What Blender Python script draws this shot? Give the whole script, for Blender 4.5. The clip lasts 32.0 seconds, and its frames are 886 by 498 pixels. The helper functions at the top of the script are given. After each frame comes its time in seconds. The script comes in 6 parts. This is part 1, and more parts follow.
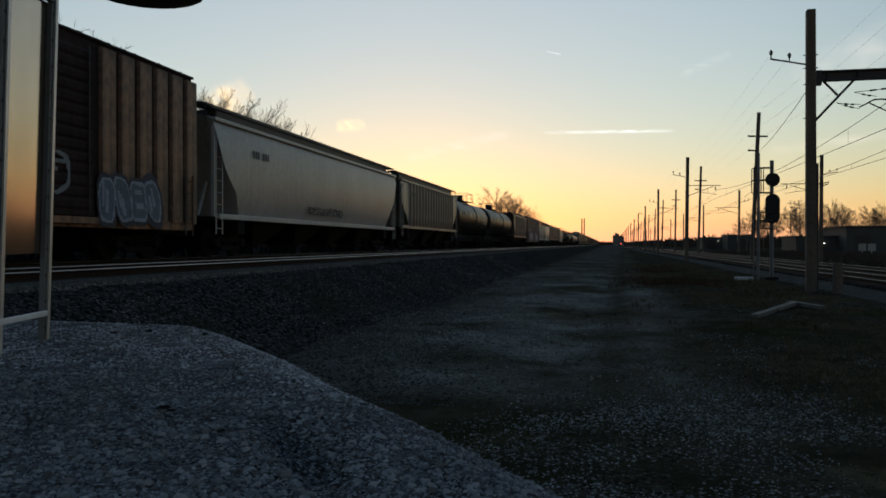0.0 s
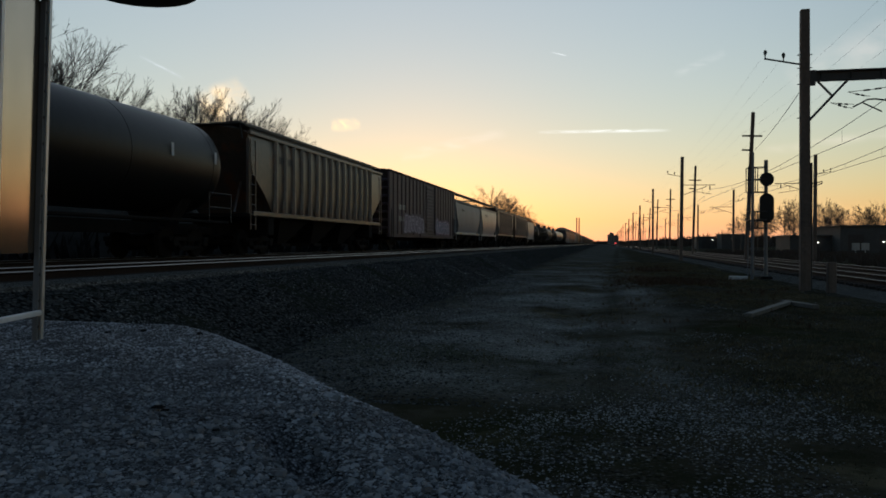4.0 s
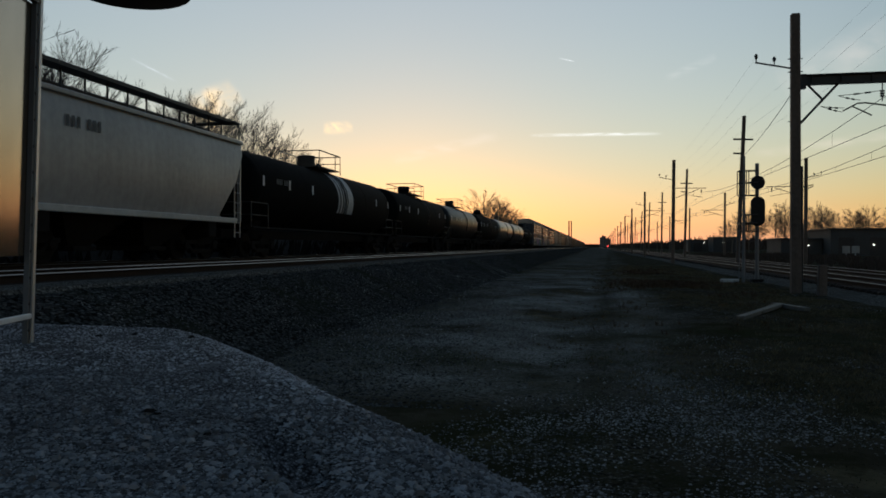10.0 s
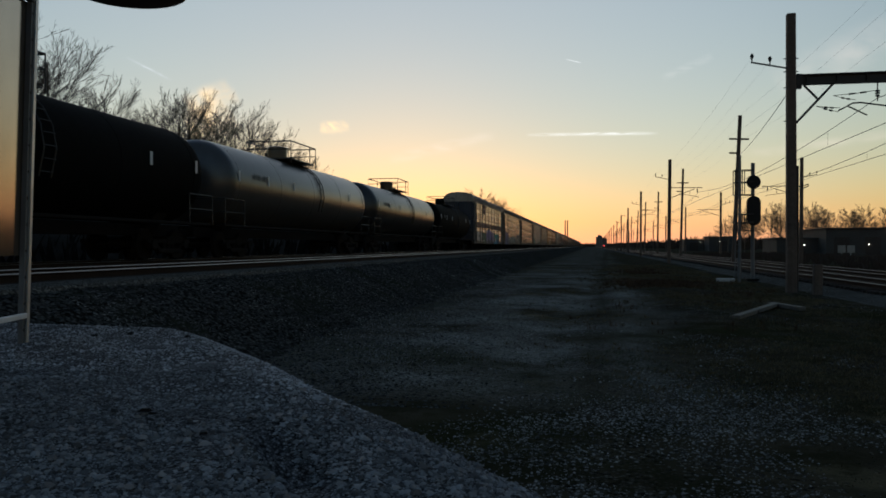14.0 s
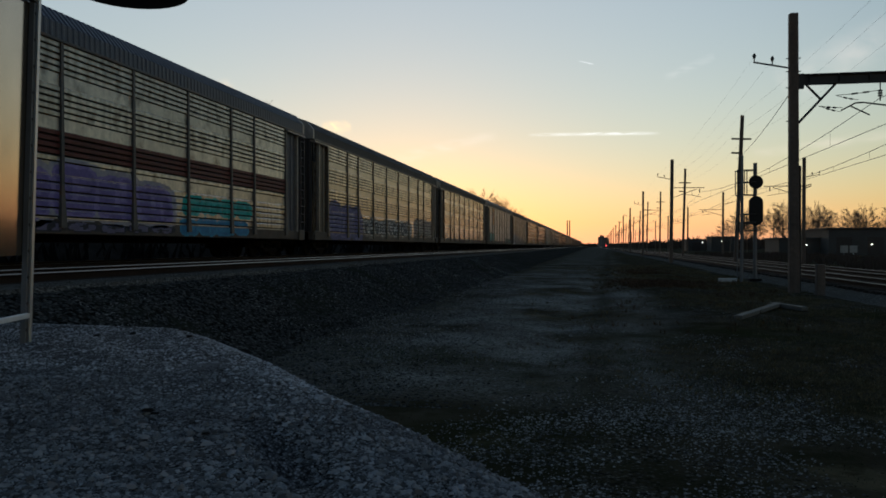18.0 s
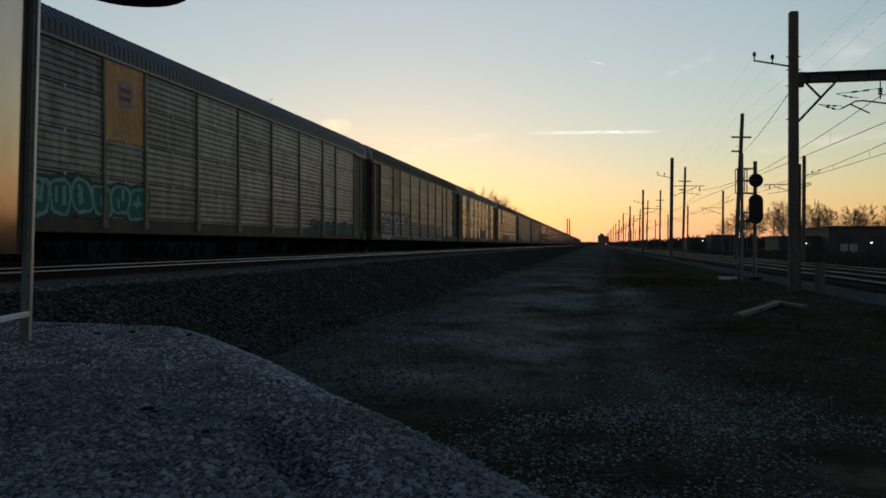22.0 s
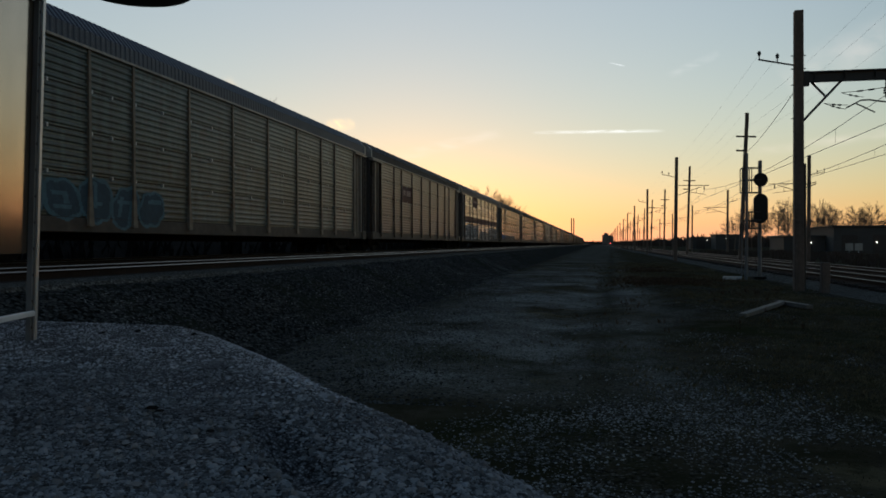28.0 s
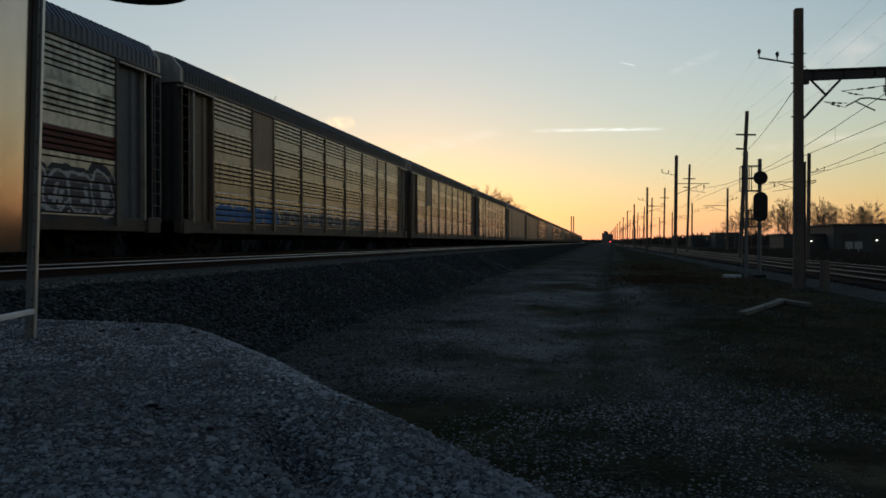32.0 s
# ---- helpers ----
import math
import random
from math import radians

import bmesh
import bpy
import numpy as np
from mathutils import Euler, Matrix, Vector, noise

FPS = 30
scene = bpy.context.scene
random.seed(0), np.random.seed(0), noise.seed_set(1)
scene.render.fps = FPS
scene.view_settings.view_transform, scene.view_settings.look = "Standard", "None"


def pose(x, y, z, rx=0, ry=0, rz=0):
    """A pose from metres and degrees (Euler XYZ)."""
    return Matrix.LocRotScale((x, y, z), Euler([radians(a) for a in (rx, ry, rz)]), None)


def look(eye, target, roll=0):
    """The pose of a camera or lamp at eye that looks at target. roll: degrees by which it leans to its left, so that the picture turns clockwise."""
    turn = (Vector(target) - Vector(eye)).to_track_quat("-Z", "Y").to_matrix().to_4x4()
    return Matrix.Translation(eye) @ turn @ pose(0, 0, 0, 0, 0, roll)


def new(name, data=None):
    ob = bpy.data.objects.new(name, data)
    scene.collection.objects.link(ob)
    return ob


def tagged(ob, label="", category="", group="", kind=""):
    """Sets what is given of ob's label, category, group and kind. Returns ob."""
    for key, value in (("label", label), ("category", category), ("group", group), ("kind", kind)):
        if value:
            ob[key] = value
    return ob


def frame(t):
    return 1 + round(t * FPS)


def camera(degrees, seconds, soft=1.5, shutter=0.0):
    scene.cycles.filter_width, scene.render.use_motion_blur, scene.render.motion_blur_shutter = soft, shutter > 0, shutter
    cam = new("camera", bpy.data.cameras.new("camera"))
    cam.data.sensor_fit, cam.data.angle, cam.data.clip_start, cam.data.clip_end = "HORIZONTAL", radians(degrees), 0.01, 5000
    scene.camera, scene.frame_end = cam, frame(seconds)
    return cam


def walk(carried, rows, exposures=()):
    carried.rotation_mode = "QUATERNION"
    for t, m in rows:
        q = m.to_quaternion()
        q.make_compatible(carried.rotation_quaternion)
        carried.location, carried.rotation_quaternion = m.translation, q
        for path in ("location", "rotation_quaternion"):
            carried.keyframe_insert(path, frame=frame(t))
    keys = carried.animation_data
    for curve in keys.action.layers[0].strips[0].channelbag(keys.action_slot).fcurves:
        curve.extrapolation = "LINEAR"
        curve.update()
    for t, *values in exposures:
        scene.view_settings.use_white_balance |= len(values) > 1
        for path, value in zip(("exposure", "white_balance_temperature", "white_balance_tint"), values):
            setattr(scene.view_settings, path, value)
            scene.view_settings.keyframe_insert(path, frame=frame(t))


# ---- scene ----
from collections import defaultdict

# ---- camera: held on one spot, drifting a little in turn and tilt ----
EYE_Z = 1.6
TURNS = [  # seconds, turn to the left of the track's line, tilt
    (0.0, 11.836, -0.346), (0.5, 11.908, -0.305), (1.0, 11.837, -0.312), (1.5, 11.708, -0.286), (2.0, 11.632, -0.316),
    (2.5, 11.544, -0.306), (3.0, 11.532, -0.362), (3.5, 11.518, -0.400), (5.5, 11.288, -0.335), (6.0, 11.264, -0.319),
    (6.5, 11.193, -0.304), (7.0, 11.139, -0.246), (7.5, 11.046, -0.277), (8.0, 11.034, -0.268), (8.5, 11.039, -0.207),
    (9.0, 10.924, -0.214), (9.5, 10.917, -0.192), (10.0, 10.914, -0.175), (10.5, 10.806, -0.208), (11.0, 10.769, -0.206),
    (11.5, 10.753, -0.242), (12.0, 10.701, -0.208), (12.5, 10.704, -0.176), (13.0, 10.597, -0.220), (13.5, 10.655,
    -0.191), (14.0, 10.646, -0.215), (14.5, 10.595, -0.238), (16.5, 10.749, -0.272), (17.0, 10.682, -0.278), (17.5,
    10.678, -0.227), (18.0, 10.794, -0.212), (18.5, 10.795, -0.202), (19.0, 10.806, -0.208), (19.5, 10.784, -0.294),
    (20.0, 10.759, -0.277), (20.5, 10.711, -0.263), (21.0, 10.702, -0.245), (21.5, 10.787, -0.304), (22.0, 10.789,
    -0.335), (22.5, 10.838, -0.329), (23.0, 10.887, -0.391), (23.5, 10.975, -0.356), (24.0, 11.007, -0.380), (24.5,
    11.014, -0.410), (25.0, 11.013, -0.384), (25.5, 11.018, -0.378), (27.5, 11.023, -0.385), (28.0, 11.091, -0.370),
    (28.5, 11.113, -0.383), (29.0, 11.063, -0.382), (29.5, 11.030, -0.358), (30.0, 11.086, -0.413), (30.5, 11.151,
    -0.451), (31.0, 11.049, -0.421), (31.5, 11.027, -0.420), (32.0, 11.076, -0.504)]
cam = camera(59.2, 32.0, soft=1.7)
walk(cam, [(t, pose(0, 0, EYE_Z, 90 + tilt, 0, turn)) for t, turn, tilt in TURNS], exposures=[(0, 1.14, 5320, 7), (4, 1.06, 5320, 7), (6, 0.98, 5320, 7), (14, 0.98, 5320, 7), (18, 1.06, 5320, 7), (32, 1.03, 5320, 7)])

# ---- light: clear sky just after sunset, glow low over the line ----
SUN_AZ = -14.0      # degrees from the track's line, negative to the left
world = bpy.data.worlds.new("dusk_sky")
scene.world = world
world.use_nodes = True
wn = world.node_tree.nodes
sky = wn.new("ShaderNodeTexSky")
sky.sky_type = "NISHITA"
sky.sun_disc = False
sky.sun_elevation = radians(1.5)
sky.sun_rotation = radians(SUN_AZ)
sky.altitude = 200
sky.air_density, sky.dust_density, sky.ozone_density = 1.35, 0.28, 1.85
wn["Background"].inputs["Strength"].default_value = 0.14
# thin high cloud scatters the low sun forward: a broad soft aureole that fades away from it
towards = Vector((math.sin(radians(SUN_AZ)) * math.cos(radians(6)), math.cos(radians(SUN_AZ)) * math.cos(radians(6)), math.sin(radians(6))))
way = wn.new("ShaderNodeTexCoord")
near_sun = wn.new("ShaderNodeVectorMath")
near_sun.operation, near_sun.inputs[1].default_value = "DOT_PRODUCT", towards
lobe = wn.new("ShaderNodeMapRange")
lobe.interpolation_type = "SMOOTHSTEP"
lobe.inputs["From Min"].default_value, lobe.inputs["From Max"].default_value, lobe.inputs["To Max"].default_value = 0.62, 1.0, 0.29
veil = wn.new("ShaderNodeMix")
veil.data_type = "RGBA"
veil.inputs["B"].default_value = (3.75, 3.35, 2.66, 1)
wl = world.node_tree.links.new
wl(way.outputs["Generated"], near_sun.inputs[0])
wl(near_sun.outputs["Value"], lobe.inputs[0])
wl(lobe.outputs[0], veil.inputs["Factor"])
wl(sky.outputs[0], veil.inputs["A"])
wl(veil.outputs["Result"], wn["Background"].inputs["Color"])

sun = new("sun", bpy.data.lights.new("sun", "SUN"))
sun.data.energy, sun.data.angle, sun.data.color = 0.06, radians(8), (1.0, 0.62, 0.34)
sun.matrix_basis = look((60 * math.sin(radians(SUN_AZ)), 60 * math.cos(radians(SUN_AZ)), 3.0), (0, 0, 0))

# ---- materials ----
def material(name, base, rough=0.8, metal=0.0, dark=None, grain=8.0, patch=0.6, bump=0.25, vary=0.0, streak=0.0, rust=None, rust_amount=0.0, spec=0.5, island=None):
    """Base colour with grain and broad patches, optional streaks down the face, rust and a random shade for each piece."""
    m = bpy.data.materials.new(name)
    m.use_nodes = True
    n, link = m.node_tree.nodes, m.node_tree.links.new
    out = n["Principled BSDF"]
    out.inputs["Specular IOR Level"].default_value = spec
    out.inputs["Roughness"].default_value, out.inputs["Metallic"].default_value = rough, metal
    co = n.new("ShaderNodeTexCoord")
    fine = n.new("ShaderNodeTexNoise"); fine.inputs["Scale"].default_value, fine.inputs["Detail"].default_value = grain, 6
    broad = n.new("ShaderNodeTexNoise"); broad.inputs["Scale"].default_value, broad.inputs["Detail"].default_value = patch, 4
    place = co.outputs["Object"]
    if vary:
        # each piece takes its own stretch of the pattern
        own = n.new("ShaderNodeObjectInfo")
        far = n.new("ShaderNodeVectorMath"); far.operation = "MULTIPLY_ADD"
        far.inputs[1].default_value = (41.0, 67.0, 23.0)
        link(own.outputs["Random"], far.inputs[0]); link(place, far.inputs[2])
        place = far.outputs[0]
    for tex in (fine, broad):
        link(place, tex.inputs["Vector"])
    both = n.new("ShaderNodeMath"); both.operation = "MULTIPLY_ADD"
    link(broad.outputs["Fac"], both.inputs[0]); both.inputs[1].default_value = 0.6
    half = n.new("ShaderNodeMath"); half.operation = "MULTIPLY"; half.inputs[1].default_value = 0.5
    link(fine.outputs["Fac"], half.inputs[0]); link(half.outputs[0], both.inputs[2])
    fac = both.outputs[0]
    if streak:
        mp = n.new("ShaderNodeMapping"); mp.inputs["Scale"].default_value = (5, 5, 0.35)
        st = n.new("ShaderNodeTexNoise"); st.inputs["Scale"].default_value, st.inputs["Detail"].default_value = 1.0, 5
        link(place, mp.inputs[0]); link(mp.outputs[0], st.inputs["Vector"])
        ad = n.new("ShaderNodeMath"); ad.operation = "MULTIPLY_ADD"; ad.inputs[1].default_value = streak
        link(st.outputs["Fac"], ad.inputs[0])
        sb = n.new("ShaderNodeMath"); sb.operation = "SUBTRACT"; sb.inputs[1].default_value = streak * 0.5
        link(fac, ad.inputs[2]); link(ad.outputs[0], sb.inputs[0])
        fac = sb.outputs[0]
    ramp = n.new("ShaderNodeValToRGB")
    dk = dark or tuple(c * 0.5 for c in base)
    ramp.color_ramp.elements[0].position, ramp.color_ramp.elements[0].color = 0.32, (*dk, 1)
    ramp.color_ramp.elements[1].position, ramp.color_ramp.elements[1].color = 0.72, (*base, 1)
    link(fac, ramp.inputs[0])
    col = ramp.outputs[0]
    if rust:
        rn = n.new("ShaderNodeTexNoise"); rn.inputs["Scale"].default_value, rn.inputs["Detail"].default_value = 1.7, 8
        link(place, rn.inputs["Vector"])
        rr = n.new("ShaderNodeValToRGB")
        rr.color_ramp.elements[0].position = 0.62 - 0.25 * rust_amount
        rr.color_ramp.elements[1].position = 0.82 - 0.25 * rust_amount
        link(rn.outputs["Fac"], rr.inputs[0])
        mx = n.new("ShaderNodeMix"); mx.data_type = "RGBA"
        link(rr.outputs[0], mx.inputs["Factor"]); link(col, mx.inputs["A"]); mx.inputs["B"].default_value = (*rust, 1)
        col = mx.outputs["Result"]
    if island:
        geo = n.new("ShaderNodeNewGeometry")
        ir = n.new("ShaderNodeMapRange"); ir.inputs["To Min"].default_value, ir.inputs["To Max"].default_value = island
        ih = n.new("ShaderNodeHueSaturation")
        link(geo.outputs["Random Per Island"], ir.inputs[0]); link(ir.outputs[0], ih.inputs["Value"]); link(col, ih.inputs["Color"])
        col = ih.outputs[0]
    if vary:
        info = n.new("ShaderNodeObjectInfo")
        hs = n.new("ShaderNodeHueSaturation")
        mr = n.new("ShaderNodeMapRange"); mr.inputs["To Min"].default_value, mr.inputs["To Max"].default_value = 1 - vary, 1 + vary
        link(info.outputs["Random"], mr.inputs[0]); link(mr.outputs[0], hs.inputs["Value"]); link(col, hs.inputs["Color"])
        col = hs.outputs[0]
    link(col, out.inputs["Base Color"])
    if bump:
        bp = n.new("ShaderNodeBump"); bp.inputs["Strength"].default_value, bp.inputs["Distance"].default_value = bump, 0.02
        link(fine.outputs["Fac"], bp.inputs["Height"]); link(bp.outputs[0], out.inputs["Normal"])
    return m


def gravel_material(name, light, dark, size, earth, cover=0.5, patch=0.45, bump=0.8, weed=None, track=None):
    """Broken stone lying in earth: cells of many shades, thinning out in broad patches."""
    m = bpy.data.materials.new(name)
    m.use_nodes = True
    n, link = m.node_tree.nodes, m.node_tree.links.new
    out = n["Principled BSDF"]
    out.inputs["Roughness"].default_value, out.inputs["Specular IOR Level"].default_value = 0.95, 0.0
    co = n.new("ShaderNodeTexCoord")
    cell = n.new("ShaderNodeTexVoronoi"); cell.inputs["Scale"].default_value = 1 / size
    small = n.new("ShaderNodeTexVoronoi"); small.inputs["Scale"].default_value = 2.7 / size
    broad = n.new("ShaderNodeTexNoise"); broad.inputs["Scale"].default_value, broad.inputs["Detail"].default_value = patch, 7
    broad.inputs["Roughness"].default_value = 0.62
    tone = n.new("ShaderNodeTexNoise"); tone.inputs["Scale"].default_value, tone.inputs["Detail"].default_value = patch * 2.6, 4
    for tex in (cell, small, broad, tone):
        link(co.outputs["Object"], tex.inputs["Vector"])
    grey = n.new("ShaderNodeSeparateColor"); link(cell.outputs["Color"], grey.inputs[0])
    ramp = n.new("ShaderNodeValToRGB")
    ramp.color_ramp.elements[0].color, ramp.color_ramp.elements[1].color = (*dark, 1), (*light, 1)
    ramp.color_ramp.elements[0].position, ramp.color_ramp.elements[1].position = 0.15, 0.95
    link(grey.outputs[0], ramp.inputs[0])
    # cell rims are darkened to paint the shade between stones
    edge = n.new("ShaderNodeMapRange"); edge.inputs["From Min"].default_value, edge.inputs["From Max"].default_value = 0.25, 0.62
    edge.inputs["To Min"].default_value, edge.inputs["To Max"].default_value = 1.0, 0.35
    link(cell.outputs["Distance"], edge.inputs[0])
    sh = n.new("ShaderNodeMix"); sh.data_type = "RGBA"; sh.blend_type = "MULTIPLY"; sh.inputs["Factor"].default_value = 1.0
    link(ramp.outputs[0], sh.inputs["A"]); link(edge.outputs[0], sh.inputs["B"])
    er = n.new("ShaderNodeValToRGB")
    er.color_ramp.elements[0].color, er.color_ramp.elements[1].color = (*tuple(c * 0.45 for c in earth), 1), (*earth, 1)
    er.color_ramp.elements[0].position, er.color_ramp.elements[1].position = 0.3, 0.7
    link(tone.outputs["Fac"], er.inputs[0])
    mask = n.new("ShaderNodeMapRange"); mask.inputs["From Min"].default_value, mask.inputs["From Max"].default_value = 0.62 - 0.3 * cover, 0.8 - 0.3 * cover
    link(broad.outputs["Fac"], mask.inputs[0])
    lot = n.new("ShaderNodeMath"); lot.operation = "GREATER_THAN"
    inv = n.new("ShaderNodeMath"); inv.operation = "SUBTRACT"; inv.inputs[0].default_value = 1.02
    link(mask.outputs[0], inv.inputs[1]); link(grey.outputs[1], lot.inputs[0]); link(inv.outputs[0], lot.inputs[1])
    mx = n.new("ShaderNodeMix"); mx.data_type = "RGBA"
    link(lot.outputs[0], mx.inputs["Factor"]); link(er.outputs[0], mx.inputs["A"]); link(sh.outputs["Result"], mx.inputs["B"])
    col = mx.outputs["Result"]
    if weed:
        # thin dead grass and moss creeping over the stones in broad ragged patches
        for k, (shade, lo, hi, sc) in enumerate(weed):
            wp = n.new("ShaderNodeTexNoise"); wp.inputs["Scale"].default_value, wp.inputs["Detail"].default_value, wp.inputs["Roughness"].default_value = sc, 9, 0.68
            of = n.new("ShaderNodeMapping"); of.inputs["Location"].default_value = (13.7 * (k + 1), 5.1, 0.0)
            link(co.outputs["Object"], of.inputs[0]); link(of.outputs[0], wp.inputs["Vector"])
            wm = n.new("ShaderNodeMapRange"); wm.inputs["From Min"].default_value, wm.inputs["From Max"].default_value, wm.inputs["To Max"].default_value = lo, hi, 0.85
            link(wp.outputs["Fac"], wm.inputs[0])
            wx = n.new("ShaderNodeMix"); wx.data_type = "RGBA"
            link(wm.outputs[0], wx.inputs["Factor"]); link(col, wx.inputs["A"]); wx.inputs["B"].default_value = (*shade, 1)
            col = wx.outputs["Result"]
    if track:
        # clean gravel where wheels run, by the ground's own map of use
        use = n.new("ShaderNodeAttribute"); use.attribute_name = "wheel_track"
        tr = n.new("ShaderNodeValToRGB")
        tr.color_ramp.elements[0].color, tr.color_ramp.elements[1].color = (*track[0], 1), (*track[1], 1)
        link(grey.outputs[0], tr.inputs[0])
        tf = n.new("ShaderNodeMapRange"); tf.inputs["From Min"].default_value, tf.inputs["From Max"].default_value = 0.36, 0.6
        link(broad.outputs["Fac"], tf.inputs[0])
        tm = n.new("ShaderNodeMath"); tm.operation = "MULTIPLY"
        link(use.outputs["Fac"], tm.inputs[0]); link(tf.outputs[0], tm.inputs[1])
        tx = n.new("ShaderNodeMix"); tx.data_type = "RGBA"
        link(tm.outputs[0], tx.inputs["Factor"]); link(col, tx.inputs["A"]); link(tr.outputs[0], tx.inputs["B"])
        col = tx.outputs["Result"]
    link(col, out.inputs["Base Color"])
    ht = n.new("ShaderNodeMath"); ht.operation = "MULTIPLY_ADD"; ht.inputs[1].default_value = -1.0
    ht2 = n.new("ShaderNodeMath"); ht2.operation = "MULTIPLY"; ht2.inputs[1].default_value = -0.5
    link(small.outputs["Distance"], ht2.inputs[0]); link(cell.outputs["Distance"], ht.inputs[0]); link(ht2.outputs[0], ht.inputs[2])
    bp = n.new("ShaderNodeBump"); bp.inputs["Strength"].default_value, bp.inputs["Distance"].default_value = bump, size * 0.8
    link(ht.outputs[0], bp.inputs["Height"]); link(bp.outputs[0], out.inputs["Normal"])
    return m


def glowing(name, colour, strength):
    m = bpy.data.materials.new(name)
    m.use_nodes = True
    b = m.node_tree.nodes["Principled BSDF"]
    b.inputs["Base Color"].default_value = (*colour, 1)
    b.inputs["Emission Color"].default_value, b.inputs["Emission Strength"].default_value = (*colour, 1), strength
    return m


RUST = (0.13, 0.055, 0.028)
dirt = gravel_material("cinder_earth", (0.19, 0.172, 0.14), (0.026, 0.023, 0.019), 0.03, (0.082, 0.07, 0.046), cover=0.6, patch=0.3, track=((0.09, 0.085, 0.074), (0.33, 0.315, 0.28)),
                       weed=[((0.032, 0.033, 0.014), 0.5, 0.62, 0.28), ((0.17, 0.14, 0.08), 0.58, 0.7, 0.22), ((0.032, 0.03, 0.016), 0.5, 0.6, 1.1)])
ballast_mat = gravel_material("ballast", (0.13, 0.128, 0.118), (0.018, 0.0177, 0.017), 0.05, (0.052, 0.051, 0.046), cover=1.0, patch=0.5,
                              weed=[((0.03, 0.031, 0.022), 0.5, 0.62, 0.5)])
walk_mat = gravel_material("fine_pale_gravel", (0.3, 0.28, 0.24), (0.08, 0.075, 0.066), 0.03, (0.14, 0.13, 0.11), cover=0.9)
# coloured darker than the loose stones, to paint shaded gaps between them
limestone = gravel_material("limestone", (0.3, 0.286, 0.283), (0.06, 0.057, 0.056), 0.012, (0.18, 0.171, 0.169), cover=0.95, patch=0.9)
stone_mat = material("loose_stone", (0.35, 0.333, 0.31), 0.9, dark=(0.11, 0.106, 0.1), grain=3, patch=1.3, bump=0.2, spec=0.1, island=(0.12, 1.25))
pale_stone = material("pale_stone", (0.52, 0.5, 0.505), 0.95, dark=(0.34, 0.327, 0.33), grain=4, patch=0.6, bump=0.2, spec=0.1, island=(0.7, 1.12))
# the dark end of its random tones stands in for shaded gaps
coarse_stone = material("coarse_pale_stone", (0.3, 0.292, 0.294), 0.95, dark=(0.1, 0.098, 0.098), grain=4, patch=0.6, bump=0.2, spec=0.1, island=(0.2, 1.3))
scorched = material("dead_weeds", (0.07, 0.068, 0.04), 0.95, dark=(0.035, 0.035, 0.021), grain=3, patch=0.4, bump=0, spec=0.1, island=(0.5, 1.3))
dry_grass = material("dry_grass", (0.17, 0.142, 0.082), 0.95, dark=(0.06, 0.052, 0.03), grain=3, patch=0.4, bump=0, spec=0.1, island=(0.5, 1.3))
dead_brush = material("dead_brush", (0.11, 0.07, 0.042), 0.95, dark=(0.05, 0.034, 0.022), grain=3, patch=0.4, bump=0, spec=0.1, island=(0.4, 1.3))
moss = material("weeds", (0.08, 0.085, 0.042), 0.95, dark=(0.04, 0.043, 0.02), grain=3, patch=0.4, bump=0)
rail_steel = material("rail_steel", (0.34, 0.3, 0.25), 0.45, 1.0, dark=(0.24, 0.21, 0.175), grain=20, bump=0.05)
worn_steel = material("dull_rail_steel", (0.2, 0.18, 0.155), 0.55, 1.0, dark=(0.13, 0.115, 0.1), grain=20, bump=0.05)
rail_side = material("rail_web_rust", (0.035, 0.024, 0.018), 0.9, grain=20, spec=0.1)
creosote = material("creosoted_timber", (0.035, 0.03, 0.026), 0.95, spec=0.1, dark=(0.015, 0.013, 0.012), grain=9, streak=0.4)
pole_wood = material("weathered_pole", (0.12, 0.09, 0.07), 0.9, dark=(0.05, 0.038, 0.03), grain=9, streak=0.5)
dark_steel = material("dark_steel", (0.035, 0.033, 0.032), 0.6, 0.3, grain=8)
black_paint = material("black_paint", (0.012, 0.012, 0.013), 0.6, grain=5, spec=0.25)
grime = material("running_gear_grime", (0.014, 0.012, 0.011), 0.95, grain=7, spec=0.15)
galv = material("galvanised_steel", (0.5, 0.51, 0.52), 0.45, 0.6, dark=(0.36, 0.37, 0.38), grain=6, streak=0.3)
white_paint = material("white_paint", (0.75, 0.75, 0.74), 0.6, dark=(0.5, 0.5, 0.49), grain=5)
yellow_paint = material("yellow_paint", (0.55, 0.36, 0.03), 0.6, grain=5)
# brush coloured near black to paint the shade seen under the wagons
brush_dark = material("shade_dark_brush", (0.018, 0.015, 0.012), 0.95, dark=(0.008, 0.007, 0.006), grain=6, bump=0, spec=0.1)
# bark colour lightened to stand in for haze over the far trees
hazy_bark = material("haze_pale_bark", (0.15, 0.115, 0.085), 0.95, dark=(0.09, 0.07, 0.052), grain=6, bump=0)
bank_earth = material("dark_bank_earth", (0.03, 0.027, 0.022), 0.95, dark=(0.012, 0.011, 0.009), grain=4, patch=0.5, spec=0.1)
bark = material("bark", (0.05, 0.036, 0.026), 0.95, dark=(0.035, 0.025, 0.02), grain=6, bump=0.4)
old_timber = material("old_timber", (0.13, 0.118, 0.1), 0.85, dark=(0.07, 0.062, 0.05), grain=8, streak=0.5)
dark_stone = material("dark_ballast_stone", (0.07, 0.07, 0.066), 0.9, dark=(0.028, 0.028, 0.027), grain=3, patch=1.2, bump=0.2, spec=0.1, island=(0.08, 1.9))
